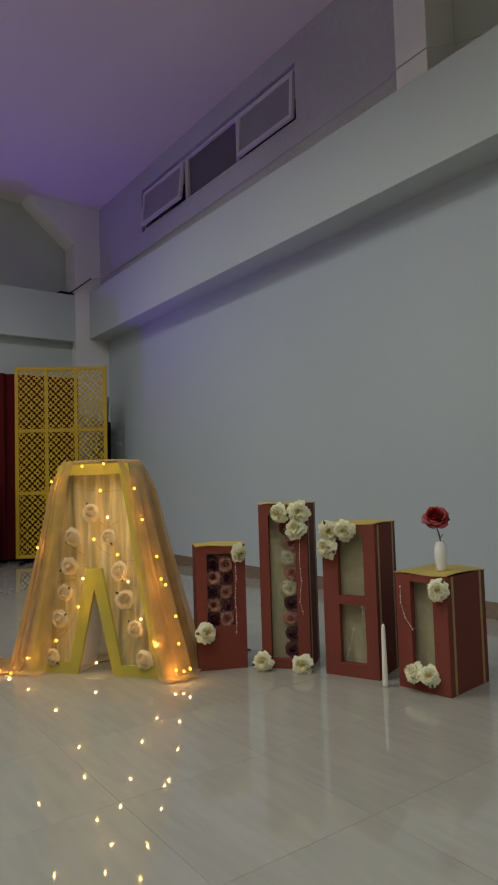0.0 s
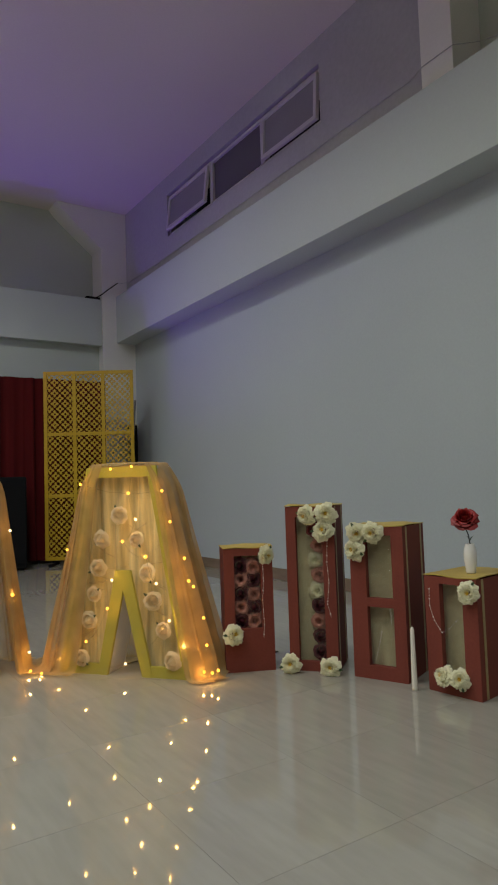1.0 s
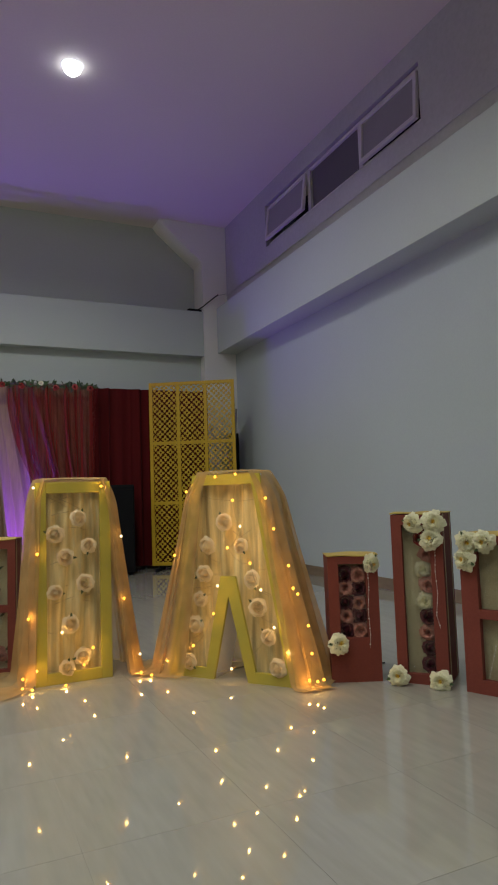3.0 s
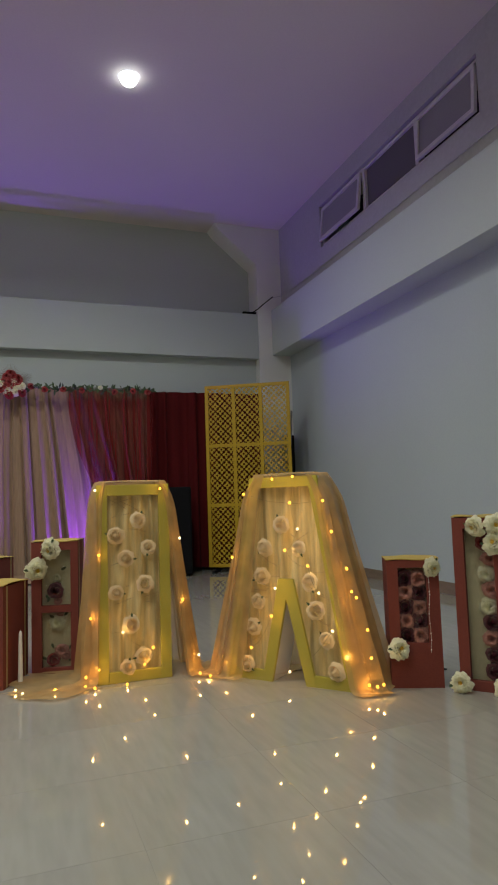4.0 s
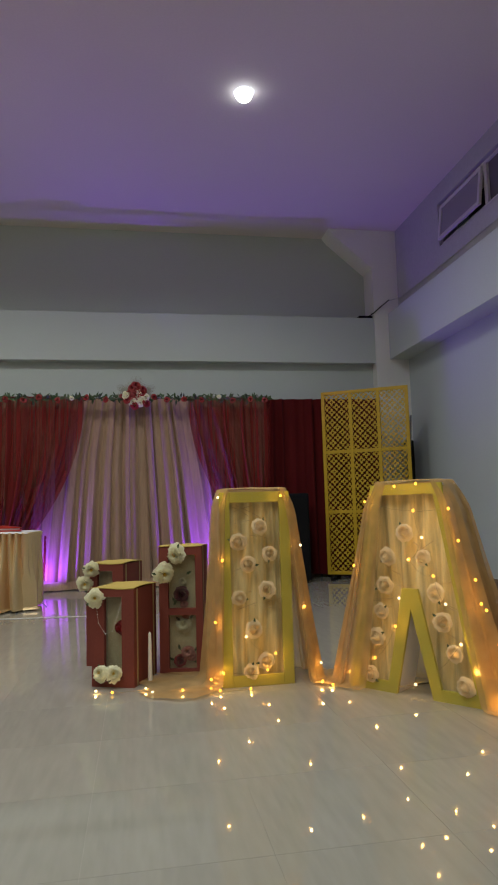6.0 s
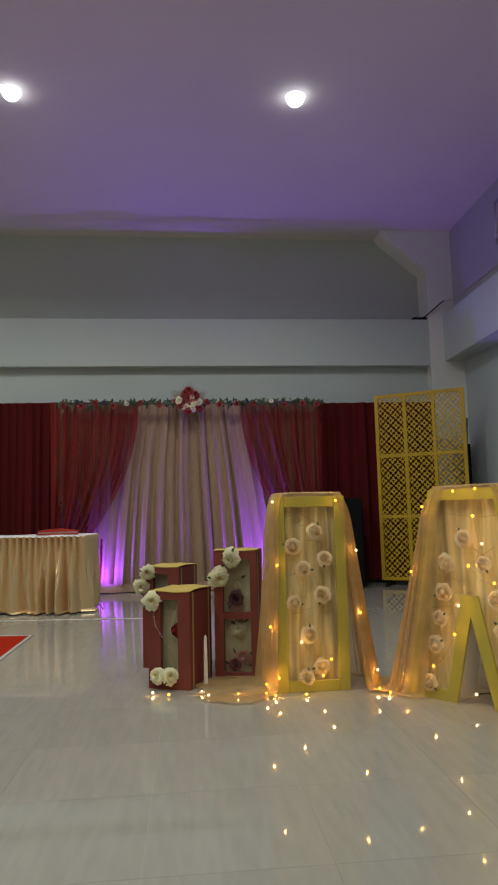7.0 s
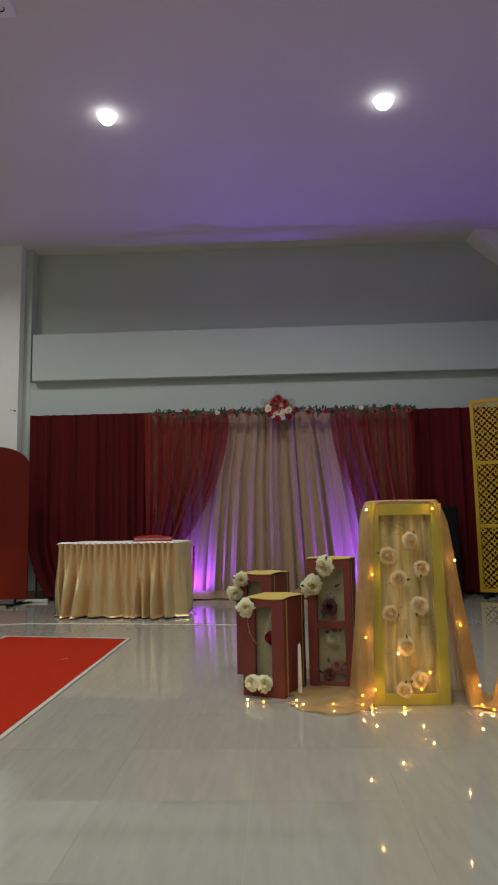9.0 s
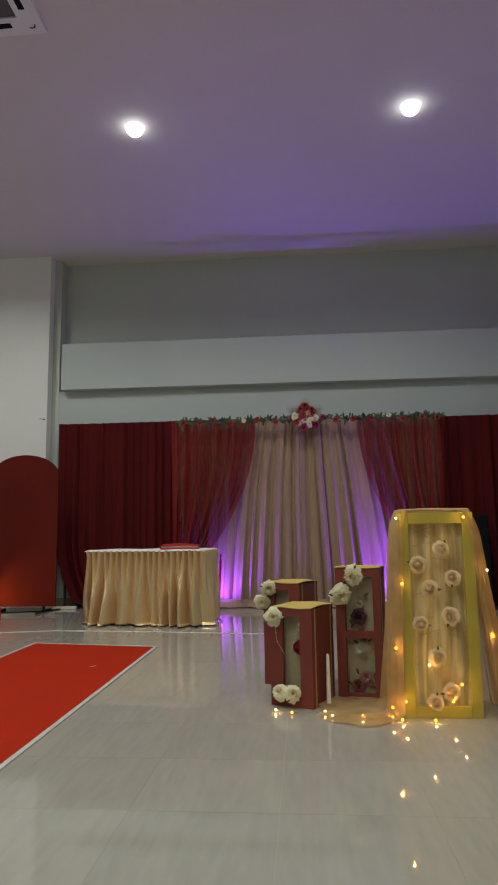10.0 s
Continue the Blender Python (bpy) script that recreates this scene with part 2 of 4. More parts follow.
def lathe(profile, n=20, bm=None):
    """Profile of (radius, z), turned round the z axis."""
    own = bm or bmesh.new()
    rings = [[own.verts.new((r * math.cos(2 * math.pi * i / n), r * math.sin(2 * math.pi * i / n), z)) for i in range(n)] for r, z in profile]
    for a, b in zip(rings, rings[1:]):
        for i in range(n):
            own.faces.new((a[i], a[(i + 1) % n], b[(i + 1) % n], b[i]))
    own.faces.new(rings[0][::-1])
    own.faces.new(rings[-1])
    return own


def tube(points, r, n=6, bm=None):
    own = bm or bmesh.new()
    pts = [Vector(p) for p in points]
    rings = []
    for i, p in enumerate(pts):
        d = (pts[min(i + 1, len(pts) - 1)] - pts[max(i - 1, 0)]).normalized()
        a = d.orthogonal().normalized()
        if rings:
            a = (last_a - d * last_a.dot(d)).normalized()
        last_a = a
        b = d.cross(a)
        rings.append([own.verts.new(p + r * (a * math.cos(2 * math.pi * k / n) + b * math.sin(2 * math.pi * k / n))) for k in range(n)])
    for a, b in zip(rings, rings[1:]):
        for k in range(n):
            own.faces.new((a[k], a[(k + 1) % n], b[(k + 1) % n], b[k]))
    own.faces.new(rings[0][::-1])
    own.faces.new(rings[-1])
    return own


def ball(r, at=(0, 0, 0), bm=None, u=8, v=6):
    own = bm or bmesh.new()
    bmesh.ops.create_uvsphere(own, u_segments=u, v_segments=v, radius=r, matrix=Matrix.Translation(at))
    return own


def facing(x, y, z, direction, turn=0.0, size=1.0):
    """A pose whose own z axis looks along direction."""
    q = Vector(direction).to_track_quat("Z", "Y").to_matrix().to_4x4()
    return Matrix.Translation((x, y, z)) @ q @ pose(0, 0, 0, 0, 0, turn) @ Matrix.Scale(size, 4)


def setting(name, bm, mat, label, category):
    return tagged(mesh(name, bm, mat), label, category, kind="structure")


# ---- structure ----
XE, XB, YN, YB = 3.62, 3.46, 8.38, 8.05
XL, YL = 3.73, 8.185
W, S = -6.2, -6.0
SEAM, TX, TY = 0.504, 0.895, 1.558

setting("ceiling", box(W - 0.3, S - 0.3, CEIL, XE + 0.6, YN + 0.3, CEIL + 0.2), M_CEIL, "smooth white painted ceiling washed with violet light", "ceiling")
setting("wall_east", box(XL, S, 0, XE + 0.3, YN + 0.3, 3.2), M_WALL_E, "pale blue-grey painted wall below the beam", "wall")
setting("beam_east", box(XB, S, 2.88, XE + 0.29, YB, 3.52, 0.006), M_BEAM, "pale grey painted concrete beam along the wall", "beam")
WY0, WY1, WZ0, WZ1 = 3.83, 6.74, 3.95, 4.47
bm = box(XE, 2.70, 3.2, XE + 0.25, WY0, CEIL)
box(XE, WY1, 3.2, XE + 0.25, YN + 0.3, CEIL, bm=bm)
box(XE, WY0, 3.2, XE + 0.25, WY1, WZ0, bm=bm)
box(XE, WY0, WZ1, XE + 0.25, WY1, CEIL, bm=bm)
setting("wall_east_upper", bm, M_UPPER, "painted wall above the beam with a window opening, dim light in its colour", "wall")
setting("pilaster", box(XE - 0.045, 2.43, 3.521, XE + 0.27, 2.699, CEIL - 0.001, 0.004), M_WHITE, "white painted pilaster above the beam", "pilaster")
setting("wall_east_bay", box(XE + 0.26, S, 3.2, XE + 0.5, 2.431, CEIL), M_WALL, "grey painted wall set back above the beam", "wall")
setting("wall_north", box(W, YN, 0, XE + 0.3, YN + 0.25, CEIL), M_WALL, "pale grey painted end wall", "wall")
setting("wall_north_lower", box(-3.27, YL, 0, 3.262, YN - 0.001, 2.835), M_BEAM, "pale grey painted end wall below the beam", "wall")
setting("beam_north", box(-3.20, YB, 2.83, 3.262, YN + 0.1, 3.46, 0.006), M_BEAM, "pale grey painted concrete beam across the end wall", "beam")
bm = box(3.262, YB - 0.02, 0, XE + 0.2, YN + 0.1, CEIL)
prism([(2.66, CEIL), (2.72, 4.62), (3.263, 4.16), (3.263, CEIL)], YB - 0.018, YN + 0.1, bm)
setting("corner_column", bm, M_WHITE, "pale painted corner column with a sloped haunch under the ceiling", "column")
bm = box(W, YB - 0.02, 0, -3.37, YN + 0.1, CEIL)
setting("wall_north_west", bm, M_WHITE, "white painted wall pier beside the curtain", "wall")
setting("pilaster_strip", box(-3.37, YB + 0.13, 0, -3.27, YN + 0.1, CEIL), M_WALL, "narrow grey painted return beside the pier", "pilaster")
setting("wall_west", box(W - 0.25, S, 0, W, YN + 0.2, CEIL), M_WALL, "pale grey painted side wall", "wall")
setting("wall_south", box(W, S - 0.25, 0, XE + 0.5, S, CEIL), M_WALL, "pale grey painted wall", "wall")
setting("baseboard", box(XL - 0.012, S, 0, XL, YB - 0.02, 0.105, 0.003), M_SKIRT, "brown tile skirting along the wall", "baseboard")
setting("baseboard_north", box(-3.25, YL - 0.012, 0, 3.26, YL, 0.105, 0.003), M_SKIRT, "brown tile skirting along the end wall", "baseboard")
floor = setting("floor", box(W, S, -0.25, XE + 0.3, YN + 0.3, -0.0012), M_GROUT, "polished cream marble-look floor tiles with thin dark joints", "floor")

# windows in the upper wall
def window(y0, y1, tilt, frosted, label):
    top = empty("window", pose(XE + 0.06, (y0 + y1) / 2, WZ1 - 0.015), label, "window", "row of high windows", "structure")
    hw, h = (y1 - y0) / 2, WZ1 - WZ0 - 0.03
    for name, b in (("frame_rail", (-0.03, -hw, -0.03, 0.04, hw, 0.0)), ("frame_rail", (-0.03, -hw, -h, 0.04, hw, -h + 0.03)),
                    ("frame_stile", (-0.03, -hw, -h + 0.03, 0.04, -hw + 0.03, -0.03)), ("frame_stile", (-0.03, hw - 0.03, -h + 0.03, 0.04, hw, -0.03))):
        part(name, box(*b, bevel=0.003), M_FRAME, top)
    a, k, d = hw - 0.034, h - 0.034, 0.04
    bm = box(-0.02, -a, -d - 0.03, 0.015, a, -0.034, 0.003)
    box(-0.02, -a, -k, 0.015, a, -k + d, 0.003, bm)
    box(-0.02, -a, -k + d, 0.015, -a + d, -d - 0.03, 0.003, bm)
    box(-0.02, a - d, -k + d, 0.015, a, -d - 0.03, 0.003, bm)
    if tilt is None:
        bm.free()
        # Opaque pane; the darkness behind the glass is put into its colour.
        pane = part("pane", box(0.0, -a - 0.01, -k - 0.01, 0.006, a + 0.01, -0.02), M_PANE, top, "dark pane")
        return
    sash = part("sash", bm, M_FRAME, top, "tilted white awning sash")
    sash.matrix_basis = pose(-0.03, 0, 0, 0, tilt, 0)
    part("pane", box(-0.004, -a + 0.01, -k + 0.01, 0.004, a - 0.01, -0.04), M_FROST if frosted else M_PANE, sash)


window(5.72, 6.73, 7, True, "white awning window with frosted glass, tilted open")
window(4.74, 5.72, None, False, "fixed window with the dark of night put into its pane colour")
window(3.84, 4.74, 3.5, True, "white awning window with frosted glass, slightly open")
setting("backdrop", box(XE + 0.9, 3.0, 3.2, XE + 0.95, 7.6, 5.4), material("night_plaster", (0.06, 0.055, 0.065), 0.9, vary=0.05, bump=0.0), "dark night beyond the high windows", "backdrop")

# downlights: two in view, the others added unseen
def downlight(x, y, lit=True):
    top = empty("downlight", pose(x, y, CEIL), "round white recessed ceiling downlight, switched on", "ceiling lamp", "ceiling downlights")
    bm = bmesh.new()
    prof = [(0.079, -0.001), (0.082, -0.003), (0.100, -0.003), (0.103, -0.001)]
    sheet(32, 4, lambda u, v: (prof[round(v * 3)][0] * math.cos(2 * math.pi * u), prof[round(v * 3)][0] * math.sin(2 * math.pi * u), prof[round(v * 3)][1]), True, bm)
    part("rim", bm, M_WHITE, top, smooth=True)
    part("lens", lathe([(0.078, -0.002), (0.080, -0.014), (0.078, -0.032), (0.068, -0.055), (0.048, -0.074), (0.018, -0.084)], 32), M_LENS, top, "glowing white lens")
    lamp("downlight_beam", "AREA", LAMP_WATT, LAMP_TINT, pose(x, y, CEIL - 0.112), top, size=0.16, spread=156)


for x, y in LAMP_SPOTS:
    downlight(x, y)

# air conditioner
ac = empty("ceiling_air_conditioner", pose(-2.32, 3.61, CEIL), "white square cassette air conditioner set in the ceiling", "air conditioner")
h = 0.475
bm = box(-h, -h, -0.035, h, -0.31, 0)
box(-h, 0.31, -0.035, h, h, 0, bm=bm)
box(-h, -0.31, -0.035, -0.31, 0.31, 0, bm=bm)
box(0.31, -0.31, -0.035, h, 0.31, 0, bm=bm)
panel = part("panel", bm, M_WHITE, ac)
part("intake_grille", box(-0.30, -0.30, -0.03, 0.30, 0.30, -0.01), M_VENT, ac, "dark grey intake grille")
for k in range(4):
    v = part("air_slot", box(-0.24, 0.355, -0.0375, 0.24, 0.40, -0.03), M_BLACK, ac, "dark air outlet")
    v.matrix_basis = pose(0, 0, 0, 0, 0, 90 * k)
bm = tube([(0.385 + 0.03 * math.cos(a), 0.385 + 0.03 * math.sin(a), -0.037) for a in (2.2, 1.6, 1.0, 0.4, -0.2)], 0.004)
part("badge", bm, M_BLACK, panel)

# ---- flowers ----
def petal_sheets(rings, size, rng):
    """Rings of (count, foot radius, rim radius, height, curl): each petal is one small cupped sheet."""
    made = []
    for count, foot, rim, height, curl in rings:
        start = rng.random() * 6.28
        for k in range(count):
            a0 = start + 6.283 * k / count + rng.uniform(-0.12, 0.12)
            span = 6.283 / count * rng.uniform(0.60, 0.72)
            hh, rr, wave = height * rng.uniform(0.9, 1.1), rim * (rng.uniform(0.84, 1.12) if count > 7 else rng.uniform(0.92, 1.06)), rng.uniform(0, 6.28)

            def place(u, v):
                w = (u - 0.5) * 2
                ang = a0 + w * span * (0.45 + 0.55 * math.sin(math.pi * min(1.0, 0.12 + 0.55 * v)))
                tip = 1 - 0.20 * abs(w) ** 2.5 * v
                r = foot + (rr - foot) * (v * tip) ** 1.3 + 0.055 * math.sin(5 * w + wave) * v * rim
                zz = hh * math.sin(min(1.0, v * tip) * (1.57 + curl)) + (0.20 if count > 7 else 0.10) * math.sin((7.5 if count > 7 else 6) * w + wave) * v * v * height
                return (size * r * math.cos(ang), size * r * math.sin(ang), size * zz)

            made.append(sheet(7 if count > 7 else 5, 5, place))
    return made


def leaf_into(bm, at, direction, length, wide, up=(0, 0, 1)):
    d = Vector(direction).normalized()
    s = d.cross(Vector(up)).normalized()
    n = s.cross(d)
    p = Vector(at)
    rows = []
    for v, wv, zv in ((0, 0.08, 0), (0.3, 0.9, 0.08), (0.65, 0.8, 0.06), (1, 0.03, -0.08)):
        c = p + d * length * v + n * length * zv
        rows.append([bm.verts.new(c - s * wide * wv / 2), bm.verts.new(c + n * wide * -0.12 * wv), bm.verts.new(c + s * wide * wv / 2)])
    for a, b in zip(rows, rows[1:]):
        for i in range(2):
            bm.faces.new((a[i], a[i + 1], b[i + 1], b[i]))


FLOWERS = {}
R_ROSE = [(3, 0.13, 0.07, 0.52, 0.0), (4, 0.19, 0.17, 0.50, 0.1), (5, 0.23, 0.29, 0.45, 0.3), (5, 0.27, 0.39, 0.38, 0.5), (6, 0.30, 0.47, 0.29, 0.7), (6, 0.30, 0.53, 0.19, 0.9)]
R_PEONY = [(8, 0.05, 0.17, 0.48, 0.0), (9, 0.10, 0.26, 0.50, 0.2), (10, 0.15, 0.35, 0.45, 0.4), (11, 0.20, 0.44, 0.37, 0.6), (11, 0.24, 0.52, 0.25, 0.85), (9, 0.26, 0.57, 0.12, 1.0)]
R_CARNATION = [(5, 0.01, 0.07, 0.50, 0.0)] + R_PEONY
R_FULL = [(3, 0.07, 0.09, 0.66, 0.0), (4, 0.13, 0.19, 0.66, 0.05), (5, 0.18, 0.31, 0.61, 0.2), (5, 0.22, 0.43, 0.53, 0.4), (6, 0.24, 0.53, 0.42, 0.55), (6, 0.24, 0.60, 0.28, 0.8)]


def flower(kind, m, label, group=""):
    """A silk flower; the first of its kind is built, the others are copies of it."""
    if kind in FLOWERS:
        variants = FLOWERS[kind]
        src = variants[flower.count % len(variants)]
        flower.count += 1
        ob = copy_thing(src, m)
        ob.matrix_basis = m
        return tagged(ob, label, "flower", group)
    FLOWERS[kind] = []
    return None


flower.count = 0


def make_flower(kind, name, mat, rings, size, stamen, leaves, label, group, variants, parked):
    """Builds the variants of a kind at the poses given in parked."""
    FLOWERS[kind] = []
    for v in range(variants):
        rng = random.Random(sum(map(ord, kind)) + 31 * v)
        ob = empty(name, parked[v], label, "flower", group)
        for bm in petal_sheets(rings, size, rng):
            part("petal", bm, mat, ob, smooth=True)
        if stamen:
            bm = ball(0.06 * size, (0, 0, 0.32 * size), u=8, v=5)
            for k in range(14):
                a = 2.4 * k
                tube([(0, 0, 0.1 * size), (0.10 * size * math.cos(a), 0.10 * size * math.sin(a), (0.40 + 0.03 * (k % 3)) * size)], 0.012 * size, 4, bm)
            tagged(part("stamen", bm, M_STAMEN, ob, "yellow stamens"), kind="stuff")
        else:
            bm = bmesh.new()
            sheet(40, 4, lambda u, v: (size * 0.12 * (1 - 0.85 * u) * math.cos(17 * u), size * 0.12 * (1 - 0.85 * u) * math.sin(17 * u), size * (0.1 + (0.40 + 0.06 * u) * v)), bm=bm)
            part("heart", bm, mat, ob, smooth=True)
        if leaves:
            bm = bmesh.new()
            for k in range(leaves):
                a = 1.1 + v * 0.9 + 0.7 * k
                leaf_into(bm, (0.35 * size * math.cos(a), 0.35 * size * math.sin(a), 0.02), (math.cos(a), math.sin(a), 0.05), 0.30 * size, 0.15 * size)
            part("leaf", bm, M_LEAF, ob, "dark green leaf", smooth=True)
        FLOWERS[kind].append(ob)


class Frame:
    """A standing plane: its foot point, its direction along, and the way towards the viewer's side."""

    def __init__(self, px, py, qx, qy):
        self.p, d = Vector((px, py, 0)), Vector((qx - px, qy - py, 0))
        self.width = d.length
        self.d = d.normalized()
        self.out = Vector((self.d.y, -self.d.x, 0))
        self.turn = math.degrees(math.atan2(self.d.y, self.d.x))

    def at(self, along, z, off=0.0):
        return self.p + self.d * along + self.out * off + Vector((0, 0, z))

    def stand(self):
        return pose(self.p.x, self.p.y, 0, 0, 0, self.turn)


F_A = Frame(1.274, 2.87, 1.394, 2.72)
F_I = Frame(0.463, 3.19, 0.83, 3.19)
ROSES_I = [(0.212, 0.811), (0.097, 0.742), (0.263, 0.670), (0.151, 0.623), (0.246, 0.484), (0.094, 0.451), (0.169, 0.283), (0.230, 0.124), (0.155, 0.071)]
ROSES_A = [(0.079, 0.771), (-0.013, 0.661), (0.176, 0.651), (-0.043, 0.518), (0.23, 0.489), (-0.065, 0.388), (0.252, 0.359), (-0.095, 0.261), (0.305, 0.223), (0.353, 0.083), (-0.138, 0.073)]
spots = []
for fr, where in ((F_I, ROSES_I), (F_A, ROSES_A)):
    for k, (a, z) in enumerate(where):
        p = fr.at(a, z, -0.012)
        out = fr.out + fr.d * 0.25 * math.sin(5.1 * k + a * 9) + Vector((0, 0, 0.22 * math.cos(3.3 * k)))
        spots.append(facing(*p, out, 47 * k, 1.0 + 0.08 * math.sin(2.2 * k)))
make_flower("foam_rose", "rose", M_CREAM, R_ROSE, 0.087, False, 1, "cream foam rose pinned inside a letter box", "cream roses in the letters", 4, spots[:4])
for m in spots[4:]:
    flower("foam_rose", m, "cream foam rose pinned inside a letter box", "cream roses in the letters")

# ---- letter boxes ----
def border(points, y0, y1):
    return prism(points, y0, y1)


def letter_i():
    top = empty("letter_box", F_I.stand(), "upright letter box with yellow felt border and nude cloth lining", "letter sign", "light letters")
    w, hgt, b, d = 0.378, 1.0, 0.056, 0.17
    part("border_stile", box(0, -0.006, 0, b, 0.012, hgt, 0.003), M_YELLOW, top)
    part("border_stile", box(w - b, -0.006, 0, w, 0.012, hgt, 0.003), M_YELLOW, top)
    part("border_rail", box(b, -0.005, hgt - b, w - b, 0.011, hgt, 0.003), M_YELLOW, top)
    part("border_rail", box(b, -0.005, 0, w - b, 0.011, b, 0.003), M_YELLOW, top)
    part("side_board", box(0.002, 0.012, 0, 0.014, d, hgt - 0.002), M_BOARD, top)
    part("side_board", box(w - 0.014, 0.012, 0, w - 0.002, d, hgt - 0.002), M_BOARD, top)
    part("top_board", box(0.014, 0.012, hgt - 0.014, w - 0.014, d, hgt - 0.002), M_BOARD, top)
    part("back_board", box(0.014, d - 0.012, 0, w - 0.014, d, hgt - 0.014), M_LINING, top)
    lining = part("lining", sheet(60, 24, lambda u, v: (0.018 + (w - 0.036) * u, 0.055 + 0.018 * math.sin(31 * u + 2.4 * math.sin(3 * v + 4 * u)) * (0.35 + 0.65 * math.sin(3.1 * u)) - 0.012 * math.sin(9 * v + 7 * u), 0.015 + (hgt - 0.035) * v)), M_NUDE, top, "gathered nude cloth lining", True)
    rng = random.Random(5)
    for k in range(11):
        a, z = rng.uniform(0.08, 0.30), rng.uniform(0.30, 0.92)
        ang = rng.choice((-0.5, 0.3, 0.6, 0.2, -0.2))
        ln = rng.uniform(0.10, 0.2)
        x0, x1 = max(0.02, a - ln / 2 * math.cos(ang)), min(w - 0.02, a + ln / 2 * math.cos(ang))
        part("twig", tube([(x0, 0.05, z - ln / 2 * math.sin(ang)), ((x0 + x1) / 2, 0.035, z + 0.004), (x1, 0.05, z + ln / 2 * math.sin(ang))], 0.0016, 4), M_TWIG, lining)


def letter_a():
    top = empty("letter_box", F_A.stand(), "capital A letter box with yellow felt border and nude lining", "letter sign", "light letters")
    c, hw0, hw1, hgt, b, d = 0.096, 0.365, 0.19, 1.01, 0.052, 0.17
    slope = (hw0 - hw1) / hgt

    def side(z):
        return hw0 - slope * z

    y0, y1 = -0.006, 0.012
    for s in (-1, 1):
        part("border_leg", prism([(c + s * side(0), 0), (c + s * (side(0) - b), 0), (c + s * (side(hgt) - b), hgt), (c + s * side(hgt), hgt)], y0, y1), M_YELLOW, top)
        part("inner_border", prism([(c + s * 0.095, 0), (c + s * 0.148, 0), (c + s * 0.040, 0.505), (c, 0.505), (c, 0.41)], y0, y1), M_YELLOW, top)
        part("foot_border", prism([(c + s * (side(0) - b), 0.0), (c + s * 0.148, 0.0), (c + s * 0.138, b), (c + s * (side(b) - b), b)], y0 + 0.001, y1 - 0.001), M_YELLOW, top)
        part("side_board", prism([(c + s * (side(0) - 0.001), 0), (c + s * (side(0) - 0.013), 0), (c + s * (side(hgt) - 0.013), hgt - 0.002), (c + s * (side(hgt) - 0.001), hgt - 0.002)], y1, d), M_BOARD, top)
        part("inner_board", prism([(c + s * 0.097, 0), (c + s * 0.107, 0), (c + s * 0.004, 0.44), (c + s * 0.002, 0.405)], y1, d), M_BOARD, top, "white inner board")
        part("back_board", prism([(c + s * (side(0) - 0.014), 0), (c + s * 0.108, 0), (c + s * 0.003, 0.45), (c + s * 0.003, hgt - 0.003), (c + s * (side(hgt) - 0.014), hgt - 0.003)], d - 0.012, d), M_LINING, top)

        def lining(u, v, s=s):
            z = 0.012 + (hgt - 0.03) * v
            lo = 0.112 * (1 - z / 0.46) if z < 0.46 else 0.0
            x = lo + (side(z) - 0.018 - lo) * u
            return (c + s * x, 0.060 + 0.014 * math.sin(75 * x * s + 2.0 * math.sin(4 * v + 9 * x * s)) - 0.010 * math.sin(30 * x * s + 5 * v), z)

        part("lining", sheet(36, 24, lining), M_NUDE, top, "gathered nude cloth lining", True)
    part("border_rail", prism([(c - side(hgt - b) + b, hgt - b), (c + side(hgt - b) - b, hgt - b), (c + side(hgt) - b, hgt), (c - side(hgt) + b, hgt)], y0 + 0.001, y1 - 0.001), M_YELLOW, top)
    part("top_board", box(c - side(hgt) + 0.002, y1, hgt - 0.014, c + side(hgt) - 0.002, d, hgt - 0.001), M_BOARD, top)
    rng = random.Random(8)
    for k in range(12):
        z = rng.uniform(0.12, 0.92)
        s = rng.choice((-1, 1))
        lo = 0.12 if z < 0.5 else 0.0
        a = c + s * rng.uniform(lo + 0.04, max(lo + 0.06, side(z) - 0.10))
        ang, ln = rng.choice((-0.5, 0.3, 0.6, 0.1)), 0.10
        part("twig", tube([(a - ln / 2 * math.cos(ang), 0.05, z - ln / 2 * math.sin(ang)), (a, 0.035, z), (a + ln / 2 * math.cos(ang), 0.05, z + ln / 2 * math.sin(ang))], 0.0016, 4), M_TWIG, top)


letter_i()
letter_a()


